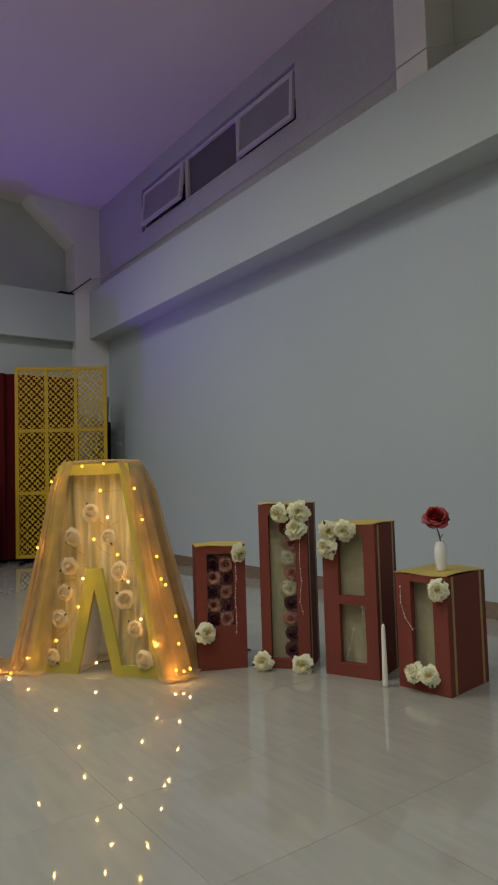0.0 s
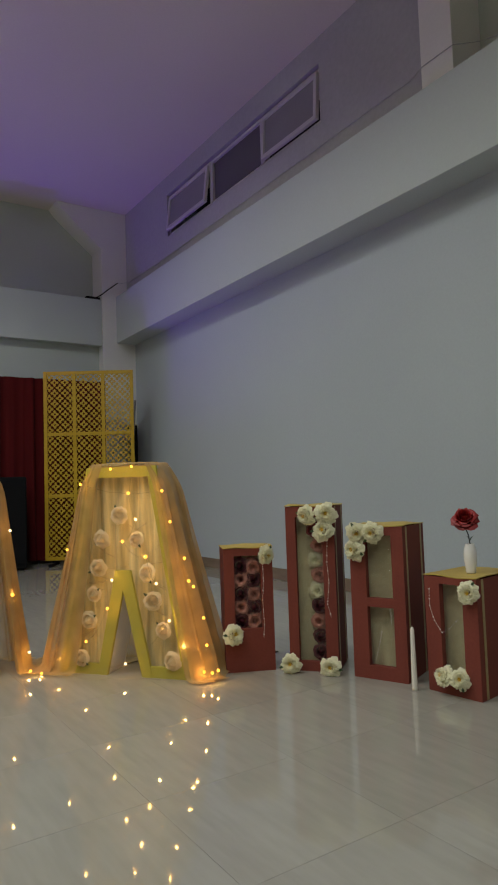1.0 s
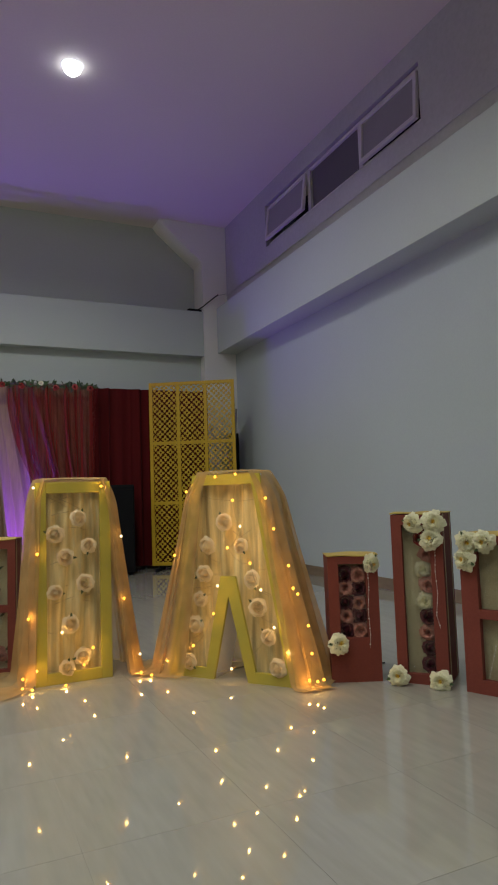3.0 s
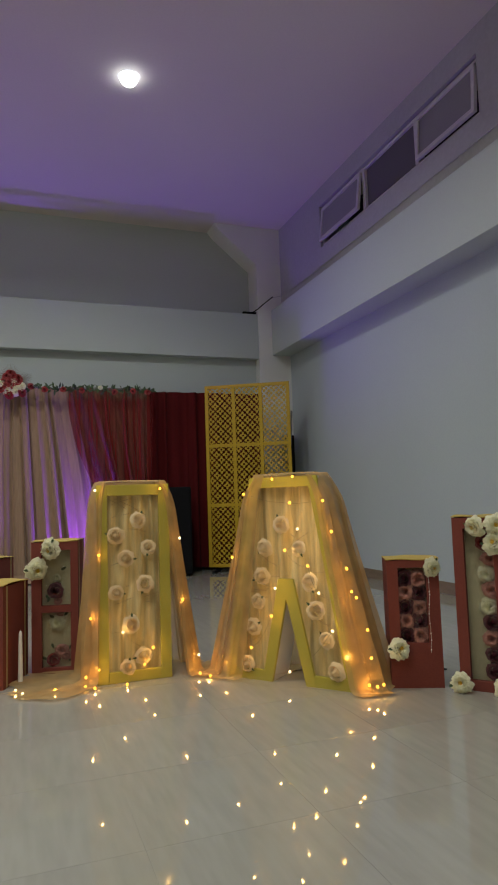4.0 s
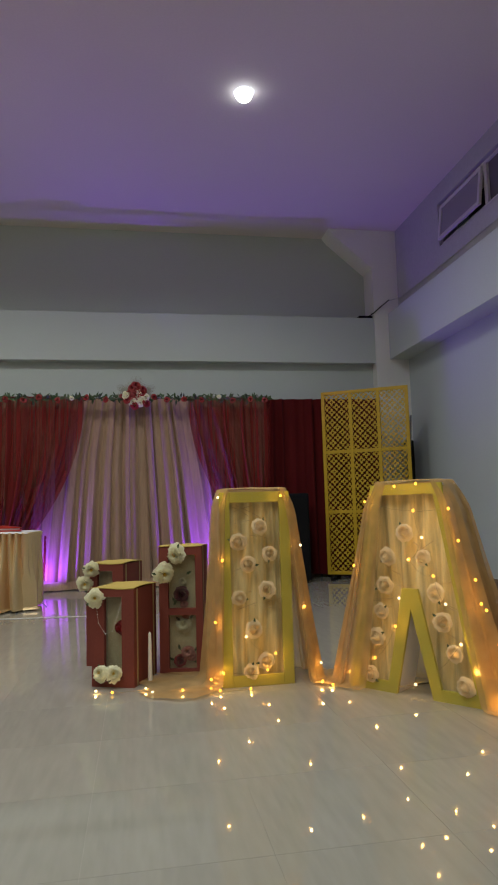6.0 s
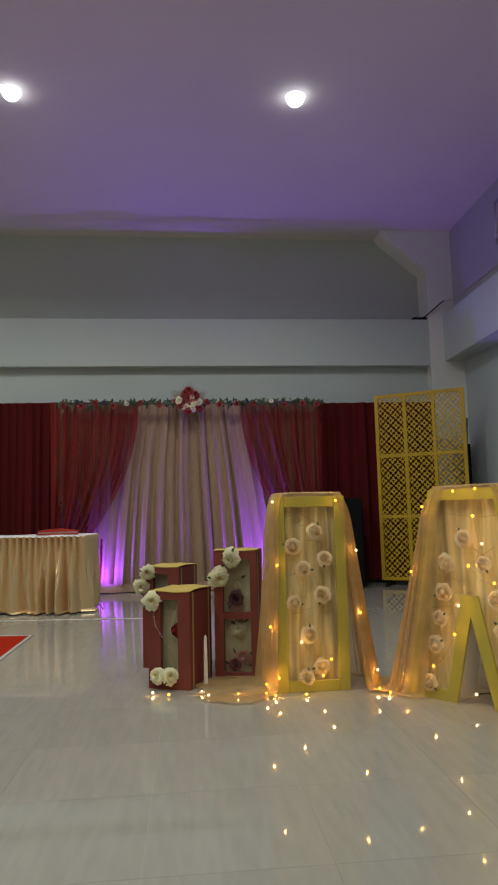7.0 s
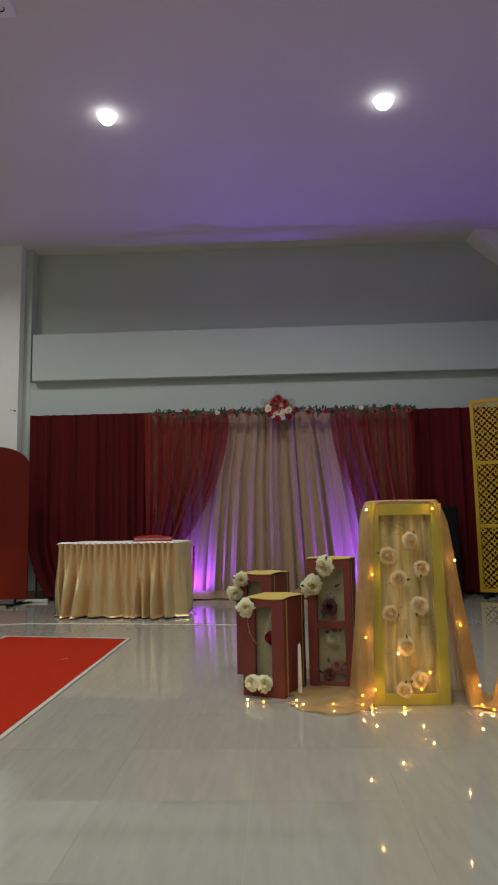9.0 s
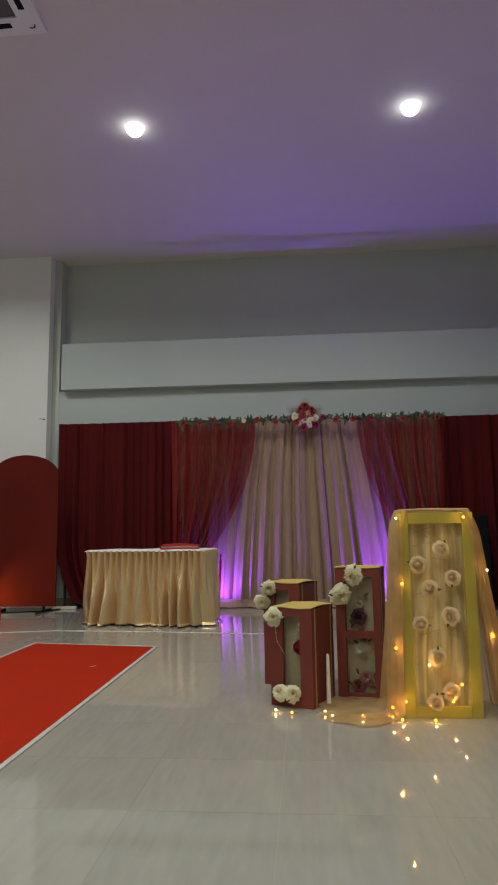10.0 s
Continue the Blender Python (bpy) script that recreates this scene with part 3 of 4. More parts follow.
def tulle(fr, cx, top_hw, left, right, hgt, seed, label, puddle, veil, veil_left):
    """Net cloth over a letter: a front veil, gathered sides and back, and a hem that trails on the floor."""
    top = empty("tulle_drape", fr.stand(), label, "tulle drape", "tulle over the letters")
    rng = random.Random(seed)
    ph = [rng.uniform(0, 6.28) for _ in range(6)]
    yc, hd = 0.085, 0.105

    def outline(t, v):
        """t: 0..1 round the drape from the front's middle, v: 0 at the top, 1 at the hem."""
        a = 2 * math.pi * t
        s, c = math.sin(a), -math.cos(a)
        ex = 0.42
        fx, fy = math.copysign(abs(s) ** ex, s), math.copysign(abs(c) ** ex, c)
        spread = 0.12 * min(1.0, v / 0.12) + 0.88 * v ** 1.15
        hw = top_hw + 0.010 + ((right if s > 0 else left) - top_hw) * spread
        depth = hd + (0.045 if c < 0 else 0.09) * spread
        rip = 0.55 * math.sin(2 * math.pi * 23 * t + ph[0] + 1.2 * v) + 0.45 * math.sin(2 * math.pi * 37 * t + ph[1] + 2.5 * v * math.sin(9 * t))
        fold = (0.006 + 0.040 * v ** 0.8) * abs(s) ** 2.2 * rip
        front = 0.006 * math.sin(2 * math.pi * 17 * t + ph[2] + 3 * v) * (0.3 + v)
        return cx + fx * hw + fold * fx, yc + fy * depth + fold * 0.8 + front

    def wall(t0, t1):
        def place(u, v):
            t = t0 + (t1 - t0) * u
            vv = min(1.0, v / 0.93)
            x, y = outline(t, vv)
            z = hgt + 0.012 - (hgt + 0.006) * vv + 0.006 * math.sin(40 * t + ph[3]) * vv * (1 - vv)
            if v < 0.10:
                k = 1 - v / 0.10
                z += 0.014 * k
                x = cx + (x - cx) * (1 - 0.10 * k * k)
            if v > 0.93:
                k = (v - 0.93) / 0.07
                trail = 0.03 + 0.05 * abs(math.sin(9 * t + ph[4])) + puddle(math.sin(2 * math.pi * t))
                a = 2 * math.pi * t
                x += k * trail * math.sin(a)
                y -= k * trail * math.cos(a) * 0.5
                z = 0.008 + 0.012 * abs(math.sin(25 * t + ph[5] + 4 * k)) * (1 - 0.5 * k)
            return (x, y, z)
        return place

    part("front_veil", sheet(40, 30, wall(-veil_left, veil)), M_TULLE_FRONT, top, "single layer of peach tulle", True)
    part("gathered_side", sheet(150, 32, wall(veil, 0.36)), M_TULLE, top, "gathered peach tulle", True)
    part("gathered_side", sheet(150, 32, wall(-0.36, -veil_left)), M_TULLE, top, "gathered peach tulle", True)
    part("back_fall", sheet(40, 30, wall(0.36, 0.64)), M_TULLE, top, "gathered peach tulle", True)

    def cap(u, v):
        x, y = outline(u, 0.0)
        k = 1 - 0.97 * v
        return (cx + (x - cx) * 0.90 * k, yc + (y - yc) * k, hgt + 0.026 + 0.008 * v + 0.003 * math.sin(40 * u) * (1 - v))

    part("top_fall", sheet(60, 8, cap, True), M_TULLE, top, "peach tulle over the top", True)
    return outline


out_i = tulle(F_I, 0.189, 0.189, 0.240, 0.330, 0.992, 3, "sheer peach tulle draped over the upright letter, trailing on the floor", lambda s: 0.28 if s < -0.4 else 0.03, 0.085, 0.085)
out_a = tulle(F_A, 0.096, 0.19, 0.46, 0.440, 1.0, 4, "sheer peach tulle draped over the letter A, trailing on the floor", lambda s: 0.05 if s < 0 else -0.02, 0.085, 0.032)

# ---- fairy lights ----
BULB_I = [(-0.008, 0.974), (0.327, 0.975), (0.427, 0.712), (0.008, 0.647), (0.436, 0.393), (-0.035, 0.337), (0.123, 0.256), (0.515, 0.101), (-0.062, 0.056), (0.131, 0.012), (0.001, 0.084), (-0.025, 0.013), (0.275, 0.165), (0.23, 0.085)]
BULB_A = [(0.055, 1.0), (0.17, 1.008), (-0.116, 0.93), (0.150, 0.88), (0.329, 0.886), (0.187, 0.752), (0.367, 0.739), (0.113, 0.648), (-0.197, 0.608), (0.235, 0.575), (0.437, 0.567), (0.051, 0.461), (0.288, 0.449), (0.456, 0.463)]
BULB_A += [(0.478, 0.437), (0.024, 0.325), (0.525, 0.295), (-0.098, 0.162), (0.351, 0.276), (0.425, 0.165), (0.537, 0.171), (-0.248, 0.073), (0.116, 0.066), (-0.38, 0.02), (-0.315, 0.012), (0.52, 0.05), (0.59, 0.06), (0.56, 0.048)]
PALE_I, PALE_A = {0, 2, 6, 7}, {5, 11, 12, 18, 19, 22}
BULB_ME = {}


def bulb_mesh(mat):
    if mat not in BULB_ME:
        bm = ball(0.0072, u=8, v=6)
        BULB_ME[mat] = bpy.data.meshes.new("bulb")
        bm.to_mesh(BULB_ME[mat])
        bm.free()
        BULB_ME[mat].materials.append(mat)
    return BULB_ME[mat]


def fairy(points, pale, label, every=1, out=(0, -1, 0)):
    top = empty("fairy_light_string", Matrix.Translation(points[0]), label, "fairy lights", "warm fairy lights")
    base = Vector(points[0])
    local = [Vector(p) - base for p in points]
    order, left = [0], set(range(1, len(local)))
    while left:
        k = min(left, key=lambda i: (local[i] - local[order[-1]]).length)
        left.remove(k)
        order.append(k)
    path = []
    for a, b in zip(order, order[1:]):
        for s in (0, 0.33, 0.66):
            p = local[a].lerp(local[b], s)
            path.append(p - Vector((0, 0, min(0.03, max(0.0, p.z + base.z - 0.006)) * math.sin(math.pi * s))))
    path.append(local[order[-1]])
    part("wire", tube(path, 0.0008, 4), M_RIBBON, top, "thin copper wire")
    for k, p in enumerate(local):
        ob = new("bulb", bulb_mesh(M_BULBW if k in pale else M_BULB))
        ob.parent = top
        ob.location = p
        if k % every == 0:
            lamp("bulb_glow", "POINT", 0.105, (1.0, 0.55, 0.13), Matrix.Translation(Vector(points[k]) + Vector(out) * 0.0125 + Vector((0, 0, 0.002))), top, small=0.004)


def bulb_off(z):
    """How far a bulb lies before the letter's face: in the tulle, or on the floor."""
    return 0.085 if z < 0.045 else 0.030


fairy([F_I.at(a, max(z, 0.012), bulb_off(z)) for a, z in BULB_I], PALE_I, "string of warm fairy lights over the upright letter")
fairy([F_A.at(a, max(z, 0.012), bulb_off(z)) for a, z in BULB_A], PALE_A, "string of warm fairy lights over the letter A", 1, F_A.out)
fairy([(-0.177, 3.273, 0.012), (-0.094, 3.225, 0.012), (0.074, 3.248, 0.012), (0.106, 3.172, 0.012), (0.255, 3.164, 0.014), (0.397, 3.146, 0.014)], {0, 2, 3}, "string of warm fairy lights on the floor by the boxes", 2)

# ---- gift boxes ----
def gift_box(fr, depth, hgt, wins, label, lean=0.0, side=1, w=None, ribbon=True):
    """A tall card box with one or two windows in its front; wins are (x0, z0, x1, z1)."""
    w = w or 0.25
    top = empty("gift_box", fr.stand() @ pose(0, 0, 0, 0, lean, 0), label, "gift box", "terracotta window boxes")
    t = 0.03
    x0, x1 = min(a[0] for a in wins), max(a[2] for a in wins)
    z0, z1 = min(a[1] for a in wins), max(a[3] for a in wins)
    bm = box(0, 0, 0, x0, t, hgt)
    box(x1, 0, 0, w, t, hgt, bm=bm)
    box(x0, 0, 0, x1, t, z0, bm=bm)
    box(x0, 0, z1, x1, t, hgt, bm=bm)
    for a, b in zip(sorted(wins, key=lambda k: k[1]), sorted(wins, key=lambda k: k[1])[1:]):
        box(x0, 0.001, a[3], x1, t - 0.001, b[1], bm=bm)
    bmesh.ops.remove_doubles(bm, verts=bm.verts, dist=0.0002)
    front = part("front", bm, M_TERRA, top)
    part("side", box(0, t, 0, 0.006, depth, hgt, 0.001), M_TERRA, top)
    right = part("side", box(w - 0.006, t, 0, w, depth, hgt, 0.001), M_TERRA, top)
    part("back", box(0.006, depth - 0.006, 0.006, w - 0.006, depth, hgt, 0.001), M_TERRA, top)
    part("base", box(0.006, t, 0, w - 0.006, depth - 0.006, 0.006), M_TERRA, top)
    part("inner_lining", sheet(14, 8, lambda u, v: (0.012 + (w - 0.024) * u, 0.062 + 0.006 * math.sin(2.2 * u + 1) + 0.004 * math.sin(9 * u + 5 * v), 0.01 + (hgt - 0.03) * v)), M_LINING, top, "pale beige inner lining", True)
    rng = random.Random(int(hgt * 1000))

    def lid(u, v):
        return (-0.003 + (w + 0.006) * u, -0.003 + (depth + 0.006) * v, hgt + 0.002 + 0.004 * math.sin(3.1 * u + hgt * 9) * math.sin(3.5 * v) + 0.003 * math.sin(7 * u + 4 * v))

    bm = sheet(9, 9, lid)
    geo = bmesh.ops.extrude_face_region(bm, geom=bm.faces[:])
    bmesh.ops.translate(bm, verts=[v for v in geo["geom"] if isinstance(v, bmesh.types.BMVert)], vec=(0, 0, 0.004))
    part("lid", bm, M_LID, top, "yellow card lid")
    for a in wins:
        part("window_film", sheet(8, 8, lambda u, v, a=a: (a[0] + 0.001 + (a[2] - a[0] - 0.002) * u, 0.021 + 0.003 * math.sin(5 * u + 7 * v + hgt * 20), a[1] + 0.001 + (a[3] - a[1] - 0.002) * v)), M_CELLO, front, "crinkled clear film", True)
    if ribbon:
        for y in (0.035, depth - 0.05):
            bm = box(w, y, 0.003, w + 0.002, y + 0.016, hgt - 0.001)
            part("ribbon", bm, M_RIBBON, right, "gold ribbon strip")
    return top


F_BL, F_BT, F_BR, F_RB = Frame(1.736, 2.51, 1.947, 2.41), Frame(2.005, 2.358, 2.151, 2.178), Frame(2.172, 2.086, 2.266, 1.855), Frame(2.286, 1.742, 2.315, 1.503)
F_LB, F_LM, F_LT = Frame(-0.206, 3.415, 0.01, 3.323), Frame(-0.270, 3.90, -0.05, 3.81), Frame(0.157, 3.563, 0.367, 3.512)
gift_box(F_BL, 0.20, 0.590, [(0.050, 0.205, 0.182, 0.555)], "low terracotta card box with dark roses behind its window", w=0.240)
gift_box(F_BT, 0.26, 0.785, [(0.048, 0.045, 0.180, 0.735)], "tallest terracotta card box with a strip of flowers behind its window", w=0.238)
gift_box(F_BR, 0.27, 0.690, [(0.078, 0.060, 0.205, 0.325), (0.078, 0.365, 0.205, 0.650)], "terracotta card box with two empty windows", w=0.262)
gift_box(F_RB, 0.315, 0.485, [(0.072, 0.065, 0.180, 0.455)], "short terracotta card box with a vase on its yellow lid", w=0.248)
gift_box(F_LB, 0.315, 0.505, [(0.070, 0.050, 0.172, 0.465)], "short terracotta card box with white flowers at its corners", w=0.242)
gift_box(F_LM, 0.30, 0.600, [(0.070, 0.060, 0.170, 0.560)], "terracotta card box standing behind the short one", w=0.240)
gift_box(F_LT, 0.24, 0.705, [(0.052, 0.030, 0.208, 0.325), (0.052, 0.362, 0.208, 0.660)], "tall terracotta card box with two windows and roses inside", w=0.248)

WHITE = []
for fr, where in ((F_BL, [(0.201, 0.557), (0.034, 0.178)]), (F_BT, [(0.116, 0.747), (0.204, 0.748), (0.193, 0.667)]), (F_BR, [(0.044, 0.665), (0.13, 0.666), (0.041, 0.584)]),
                  (F_RB, [(0.22, 0.43), (0.095, 0.072), (0.160, 0.074)]), (F_LB, [(0.026, 0.46), (0.067, 0.068), (0.132, 0.07)]), (F_LM, [(0.038, 0.575), (-0.002, 0.492)]), (F_LT, [(0.116, 0.67), (0.028, 0.563)])):
    for k, (a, z) in enumerate(where):
        out = fr.out + fr.d * 0.5 * math.sin(4 * a * 10 + k) + Vector((0, 0, 0.15 + 0.35 * math.sin(7 * z + k)))
        WHITE.append(facing(*fr.at(a, z, 0.012), out, 61 * k, (0.80 if z < 0.1 else 1.15 if fr is F_LT else 1.0 if fr.p.y > 3 else 0.94) + 0.08 * math.sin(9 * z + k)))
for a, z in ((0.014, 0.038), (0.206, 0.030)):
    WHITE.append(facing(*F_BT.at(a, z, 0.035), F_BT.out + Vector((0, 0, 0.25)), 80 * a * 30, 0.95))
make_flower("peony", "peony", M_IVORY, R_PEONY, 0.096, True, 1, "ivory silk peony with yellow stamens fixed to a box corner", "white flowers on the boxes", 4, WHITE[:4])
for m in WHITE[4:]:
    flower("peony", m, "ivory silk peony with yellow stamens fixed to a box corner", "white flowers on the boxes")

# flowers inside the boxes
INSIDE = {"red": [], "plum": [], "pink": [], "ivory": []}
rng = random.Random(21)
for r in range(5):
    for c in range(2):
        kind = "plum" if (r + c) % 2 == 0 else "pink"
        INSIDE[kind].append(facing(*F_BL.at(0.085 + 0.062 * c, 0.235 + 0.066 * r, -0.056), F_BL.out + Vector((0.1 * (c - 0.5), 0, rng.uniform(-0.2, 0.2))), rng.uniform(0, 360), rng.uniform(0.98, 1.15)))
for k, kind in enumerate(("plum", "plum", "pink", "plum", "ivory", "pink", "ivory", "pink", "red")):
    INSIDE[kind].append(facing(*F_BT.at(0.146 + 0.012 * math.sin(3 * k), 0.085 + 0.073 * k, -0.056), F_BT.out, 50 * k, 1.0 + 0.08 * math.sin(5 * k)))
for kind, a, z, size, tip in (("plum", 0.121, 0.435, 1.08, 0.15), ("ivory", 0.126, 0.505, 0.5, 0.2), ("ivory", 0.128, 0.262, 0.95, 0.2), ("pink", 0.132, 0.378, 0.5, 0.5),
                              ("pink", 0.142, 0.322, 0.6, 0.0), ("pink", 0.150, 0.112, 0.85, 0.2), ("red", 0.108, 0.062, 0.9, 0.5), ("pink", 0.172, 0.085, 0.6, 0.3)):
    INSIDE[kind].append(facing(*F_LT.at(a, z, -0.056), F_LT.out + Vector((0, 0, tip)), 700 * a, size))
INSIDE["red"] += [facing(*F_LB.at(0.160, 0.30, -0.045), F_LB.out + F_LB.d * -0.6, 30, 1.0)]
VASE = Vector((2.430, 1.607, 0.492))
for kind, mat, word in (("red", M_REDROSE, "deep red silk rose"), ("plum", M_WINEROSE, "dark plum silk rose behind a box window"), ("pink", M_PINKROSE, "peach pink silk rose behind a box window"), ("ivory", M_IVORY, "ivory silk rose behind a box window")):
    make_flower(kind, "rose", mat, R_CARNATION if kind in ("pink", "ivory") else R_ROSE, 0.08, False, 0, word, "roses in the boxes", 2, INSIDE[kind][:2])
    for m in INSIDE[kind][2:]:
        flower(kind, m, word, "roses in the boxes")

make_flower("full_rose", "rose", M_REDROSE, R_FULL, 0.104, False, 0, "deep red full silk rose standing in a slim white vase", "", 1, [facing(VASE.x - 0.005, VASE.y + 0.012, VASE.z + 0.208, (-0.50, -0.36, 0.62), 15)])


def leaf_sprig(fr, where):
    """A few dried leaves laid behind a box window."""
    base = fr.at(*where[0][:2], -0.045)
    top = empty("leaf_sprig", Matrix.Translation(base), "small dark green leaves behind a box window", "leaf", "leaves in the boxes")
    for k, (a, z, turn) in enumerate(where):
        bm = bmesh.new()
        leaf_into(bm, fr.at(a, z, -0.040) - base, fr.d * math.cos(turn) + Vector((0, 0, math.sin(turn))), 0.036, 0.016, fr.out)
        part("leaf", bm, M_LEAF, top, smooth=True)


leaf_sprig(F_LT, [(0.150, 0.548, 0.5), (0.075, 0.375, 1.0), (0.088, 0.39, 2.2)])
leaf_sprig(F_LT, [(0.115, 0.29, 2.6), (0.165, 0.30, 0.7), (0.11, 0.125, 1.9), (0.19, 0.12, 0.8), (0.075, 0.07, 2.7), (0.185, 0.06, 0.1)])

# vase and stem
vase = empty("vase", Matrix.Translation(VASE), "slim white ceramic vase on the yellow lid", "vase")
part("body", lathe([(0.019, 0), (0.021, 0.004), (0.022, 0.02), (0.027, 0.05), (0.028, 0.08), (0.025, 0.105), (0.020, 0.118), (0.019, 0.126), (0.015, 0.126), (0.014, 0.11)], 28), M_CERAMIC, vase, smooth=True)
stem = part("stem", tube([(0, 0, 0.02), (0.004, 0, 0.12), (0.0, 0.004, 0.16), (-0.008, 0.01, 0.19), (-0.005, 0.012, 0.222)], 0.0028), M_METAL, vase, "dark flower stem", True)
bm = bmesh.new()
leaf_into(bm, (0.002, 0, 0.135), (-0.4, 0.3, 0.9), 0.035, 0.012)
leaf_into(bm, (0.002, 0, 0.135), (0.5, -0.2, 0.8), 0.03, 0.012)
part("leaf", bm, M_LEAF, stem)


def candle(x, y):
    top = empty("taper_candle", pose(x, y, 0), "white taper candle standing on the floor beside a box", "candle", "taper candles")
    wax = part("wax", lathe([(0.0125, 0), (0.0125, 0.01), (0.0115, 0.10), (0.0085, 0.25), (0.006, 0.262), (0.002, 0.266)], 16), M_WAX, top, smooth=True)
    part("wick", tube([(0, 0, 0.262), (0.001, 0, 0.272)], 0.0008, 4), M_WAX, wax)


candle(2.232, 1.775)
candle(0.099, 3.405)


def pearls(fr, pts, label):
    base = fr.at(*pts[0])
    top = empty("pearl_string", Matrix.Translation(base), label, "pearl string", "pearl strings")
    ps = [fr.at(*p) - base for p in pts]
    part("thread", tube(ps, 0.0005, 4), M_PEARL, top)
    for a, b in zip(ps, ps[1:]):
        n = max(1, int((b - a).length / 0.014))
        for k in range(n):
            bm = ball(0.0034 if k % 3 == 0 else 0.0018, a.lerp(b, k / n), u=6, v=5)
            part("pearl", bm, M_PEARL, top, smooth=True)


pearls(F_RB, [(0.028, 0.43, 0.008), (0.028, 0.36, 0.010), (0.05, 0.30, 0.012), (0.085, 0.255, 0.012), (0.12, 0.275, 0.012), (0.165, 0.32, 0.012)], "thin white pearl string across a box window")
pearls(F_BT, [(0.205, 0.64, 0.008), (0.200, 0.52, 0.008), (0.206, 0.42, 0.008), (0.196, 0.32, 0.010), (0.212, 0.26, 0.008)], "thin white pearl string hanging down a box front")
pearls(F_BL, [(0.19, 0.53, 0.008), (0.192, 0.43, 0.008), (0.185, 0.34, 0.008), (0.190, 0.22, 0.008), (0.185, 0.16, 0.008)], "thin white pearl string hanging down a box front")
# Beads added in place of the bright glints on this box's film.
pearls(F_BR, [(0.188, 0.318, -0.004), (0.192, 0.29, -0.004), (0.190, 0.25, -0.004)], "small shiny beads standing in for glints on a box window film")
pearls(F_BR, [(0.142, 0.215, -0.004), (0.132, 0.17, -0.004), (0.118, 0.12, -0.004), (0.104, 0.075, -0.004)], "small shiny beads standing in for glints on a box window film")
pearls(F_LB, [(0.03, 0.42, 0.008), (0.045, 0.33, 0.010), (0.085, 0.275, 0.012), (0.125, 0.29, 0.012), (0.150, 0.36, 0.012), (0.178, 0.44, 0.010)], "thin white pearl string across a box window")

# ---- backdrop curtain ----
ZT, YC, NEAR = 2.328, 7.98, 0.965


def drape(name, xl, xr, zb, y0, folds, amp, mat, label, nu=140, nv=30, seed=0.0, zt=ZT, fan=0.0):
    def place(u, v):
        z = zt + (zb - zt) * v
        x = NEAR * (xl(z) + (xr(z) - xl(z)) * u)
        f = 2 * math.pi * folds * (0.5 + (u - 0.5) / (1 - fan * z / zt))
        s = math.sin(f + seed + 1.1 * math.sin(0.37 * f + seed) + 0.5 * v * math.sin(u * 17 + seed)) + 0.45 * math.sin(1.83 * f + 2 * seed + 0.8 * v)
        s *= 0.55 + 0.75 * math.sin(0.21 * f + 3 * seed) ** 2
        grow = 0.45 + 0.55 * v
        return (x + 0.25 * amp * math.cos(f * 1.3 + seed), y0 + amp * grow * s, z + 0.006 * math.sin(f * 0.5) * v)
    ob = mesh(name, sheet(nu, nv, place), mat, smooth=True)
    return tagged(ob, label, "curtain", "stage backdrop drapes")


def lin(a, b):
    return lambda z: b + (a - b) * (z / ZT)


def swag(sign):
    """The tied edge of the wine drape: it leaves the centre and sweeps out as it falls."""
    def edge(z):
        k = max(0.0, min(1.0, (ZT - z) / (ZT - 0.62)))
        return sign * (0.66 + 0.66 * k ** 2.1) + 0.05
    return edge


drape("backdrop_curtain", lambda z: -3.33 + 0.30 * max(0, 1 - z / 0.9) ** 2, lambda z: -1.05, 0.05, YC + 0.03, 17, 0.042, M_MAROON, "dark maroon pleated backdrop curtain on the end wall", seed=0.4, zt=ZT + 0.03)
drape("backdrop_curtain", lambda z: 1.12, lambda z: 3.39, 0.05, YC + 0.03, 12, 0.042, M_MAROON, "dark maroon pleated backdrop curtain beside the gilded screen", seed=1.7, nu=120)
center = drape("center_curtain", lambda z: -1.47 - 0.215 * min(1.0, z / 1.5), lambda z: 1.60 + 0.15 * min(1.0, z / 1.5), 0.095, YC - 0.04, 18, 0.046, M_BEIGE, "champagne pleated curtain lit violet from the floor", seed=2.2, nu=320, fan=0.40)
drape("wine_drape", lambda z: -1.73 + 0.06 * (1 - z / ZT), swag(-1), 0.66, YC - 0.165, 10, 0.032, M_WINE, "sheer wine red drape swept aside over the champagne curtain", seed=0.9)
drape("wine_drape", swag(1), lambda z: 1.79 - 0.06 * (1 - z / ZT), 0.66, YC - 0.165, 10, 0.032, M_WINE, "sheer wine red drape swept aside over the champagne curtain", seed=3.1)
rail = empty("curtain_rail", pose(0, YC + 0.13, ZT - 0.03), "thin steel rail behind the backdrop curtain", "curtain rail")
part("pole", tube([(-3.15, 0, 0), (2.45, 0, 0)], 0.012, 10), M_METAL, rail)
for x in (-3.1, -1.0, 1.2, 2.4):
    part("upright", tube([(x, 0.0, -ZT + 0.03), (x, 0.0, 0)], 0.014, 8), M_METAL, rail)
part("hem", sheet(220, 10, lambda u, v: (-1.38 + 2.80 * u, YC - 0.06 - (0.08 + 0.05 * math.sin(19 * u + 1) + 0.03 * math.sin(47 * u)) * v, 0.105 - 0.095 * v ** 0.6 + 0.016 * abs(math.sin(31 * u + 7 * v) + math.sin(83 * u)) * v * (1.1 - v))), M_BEIGE, center, "rolled brown hem", True)

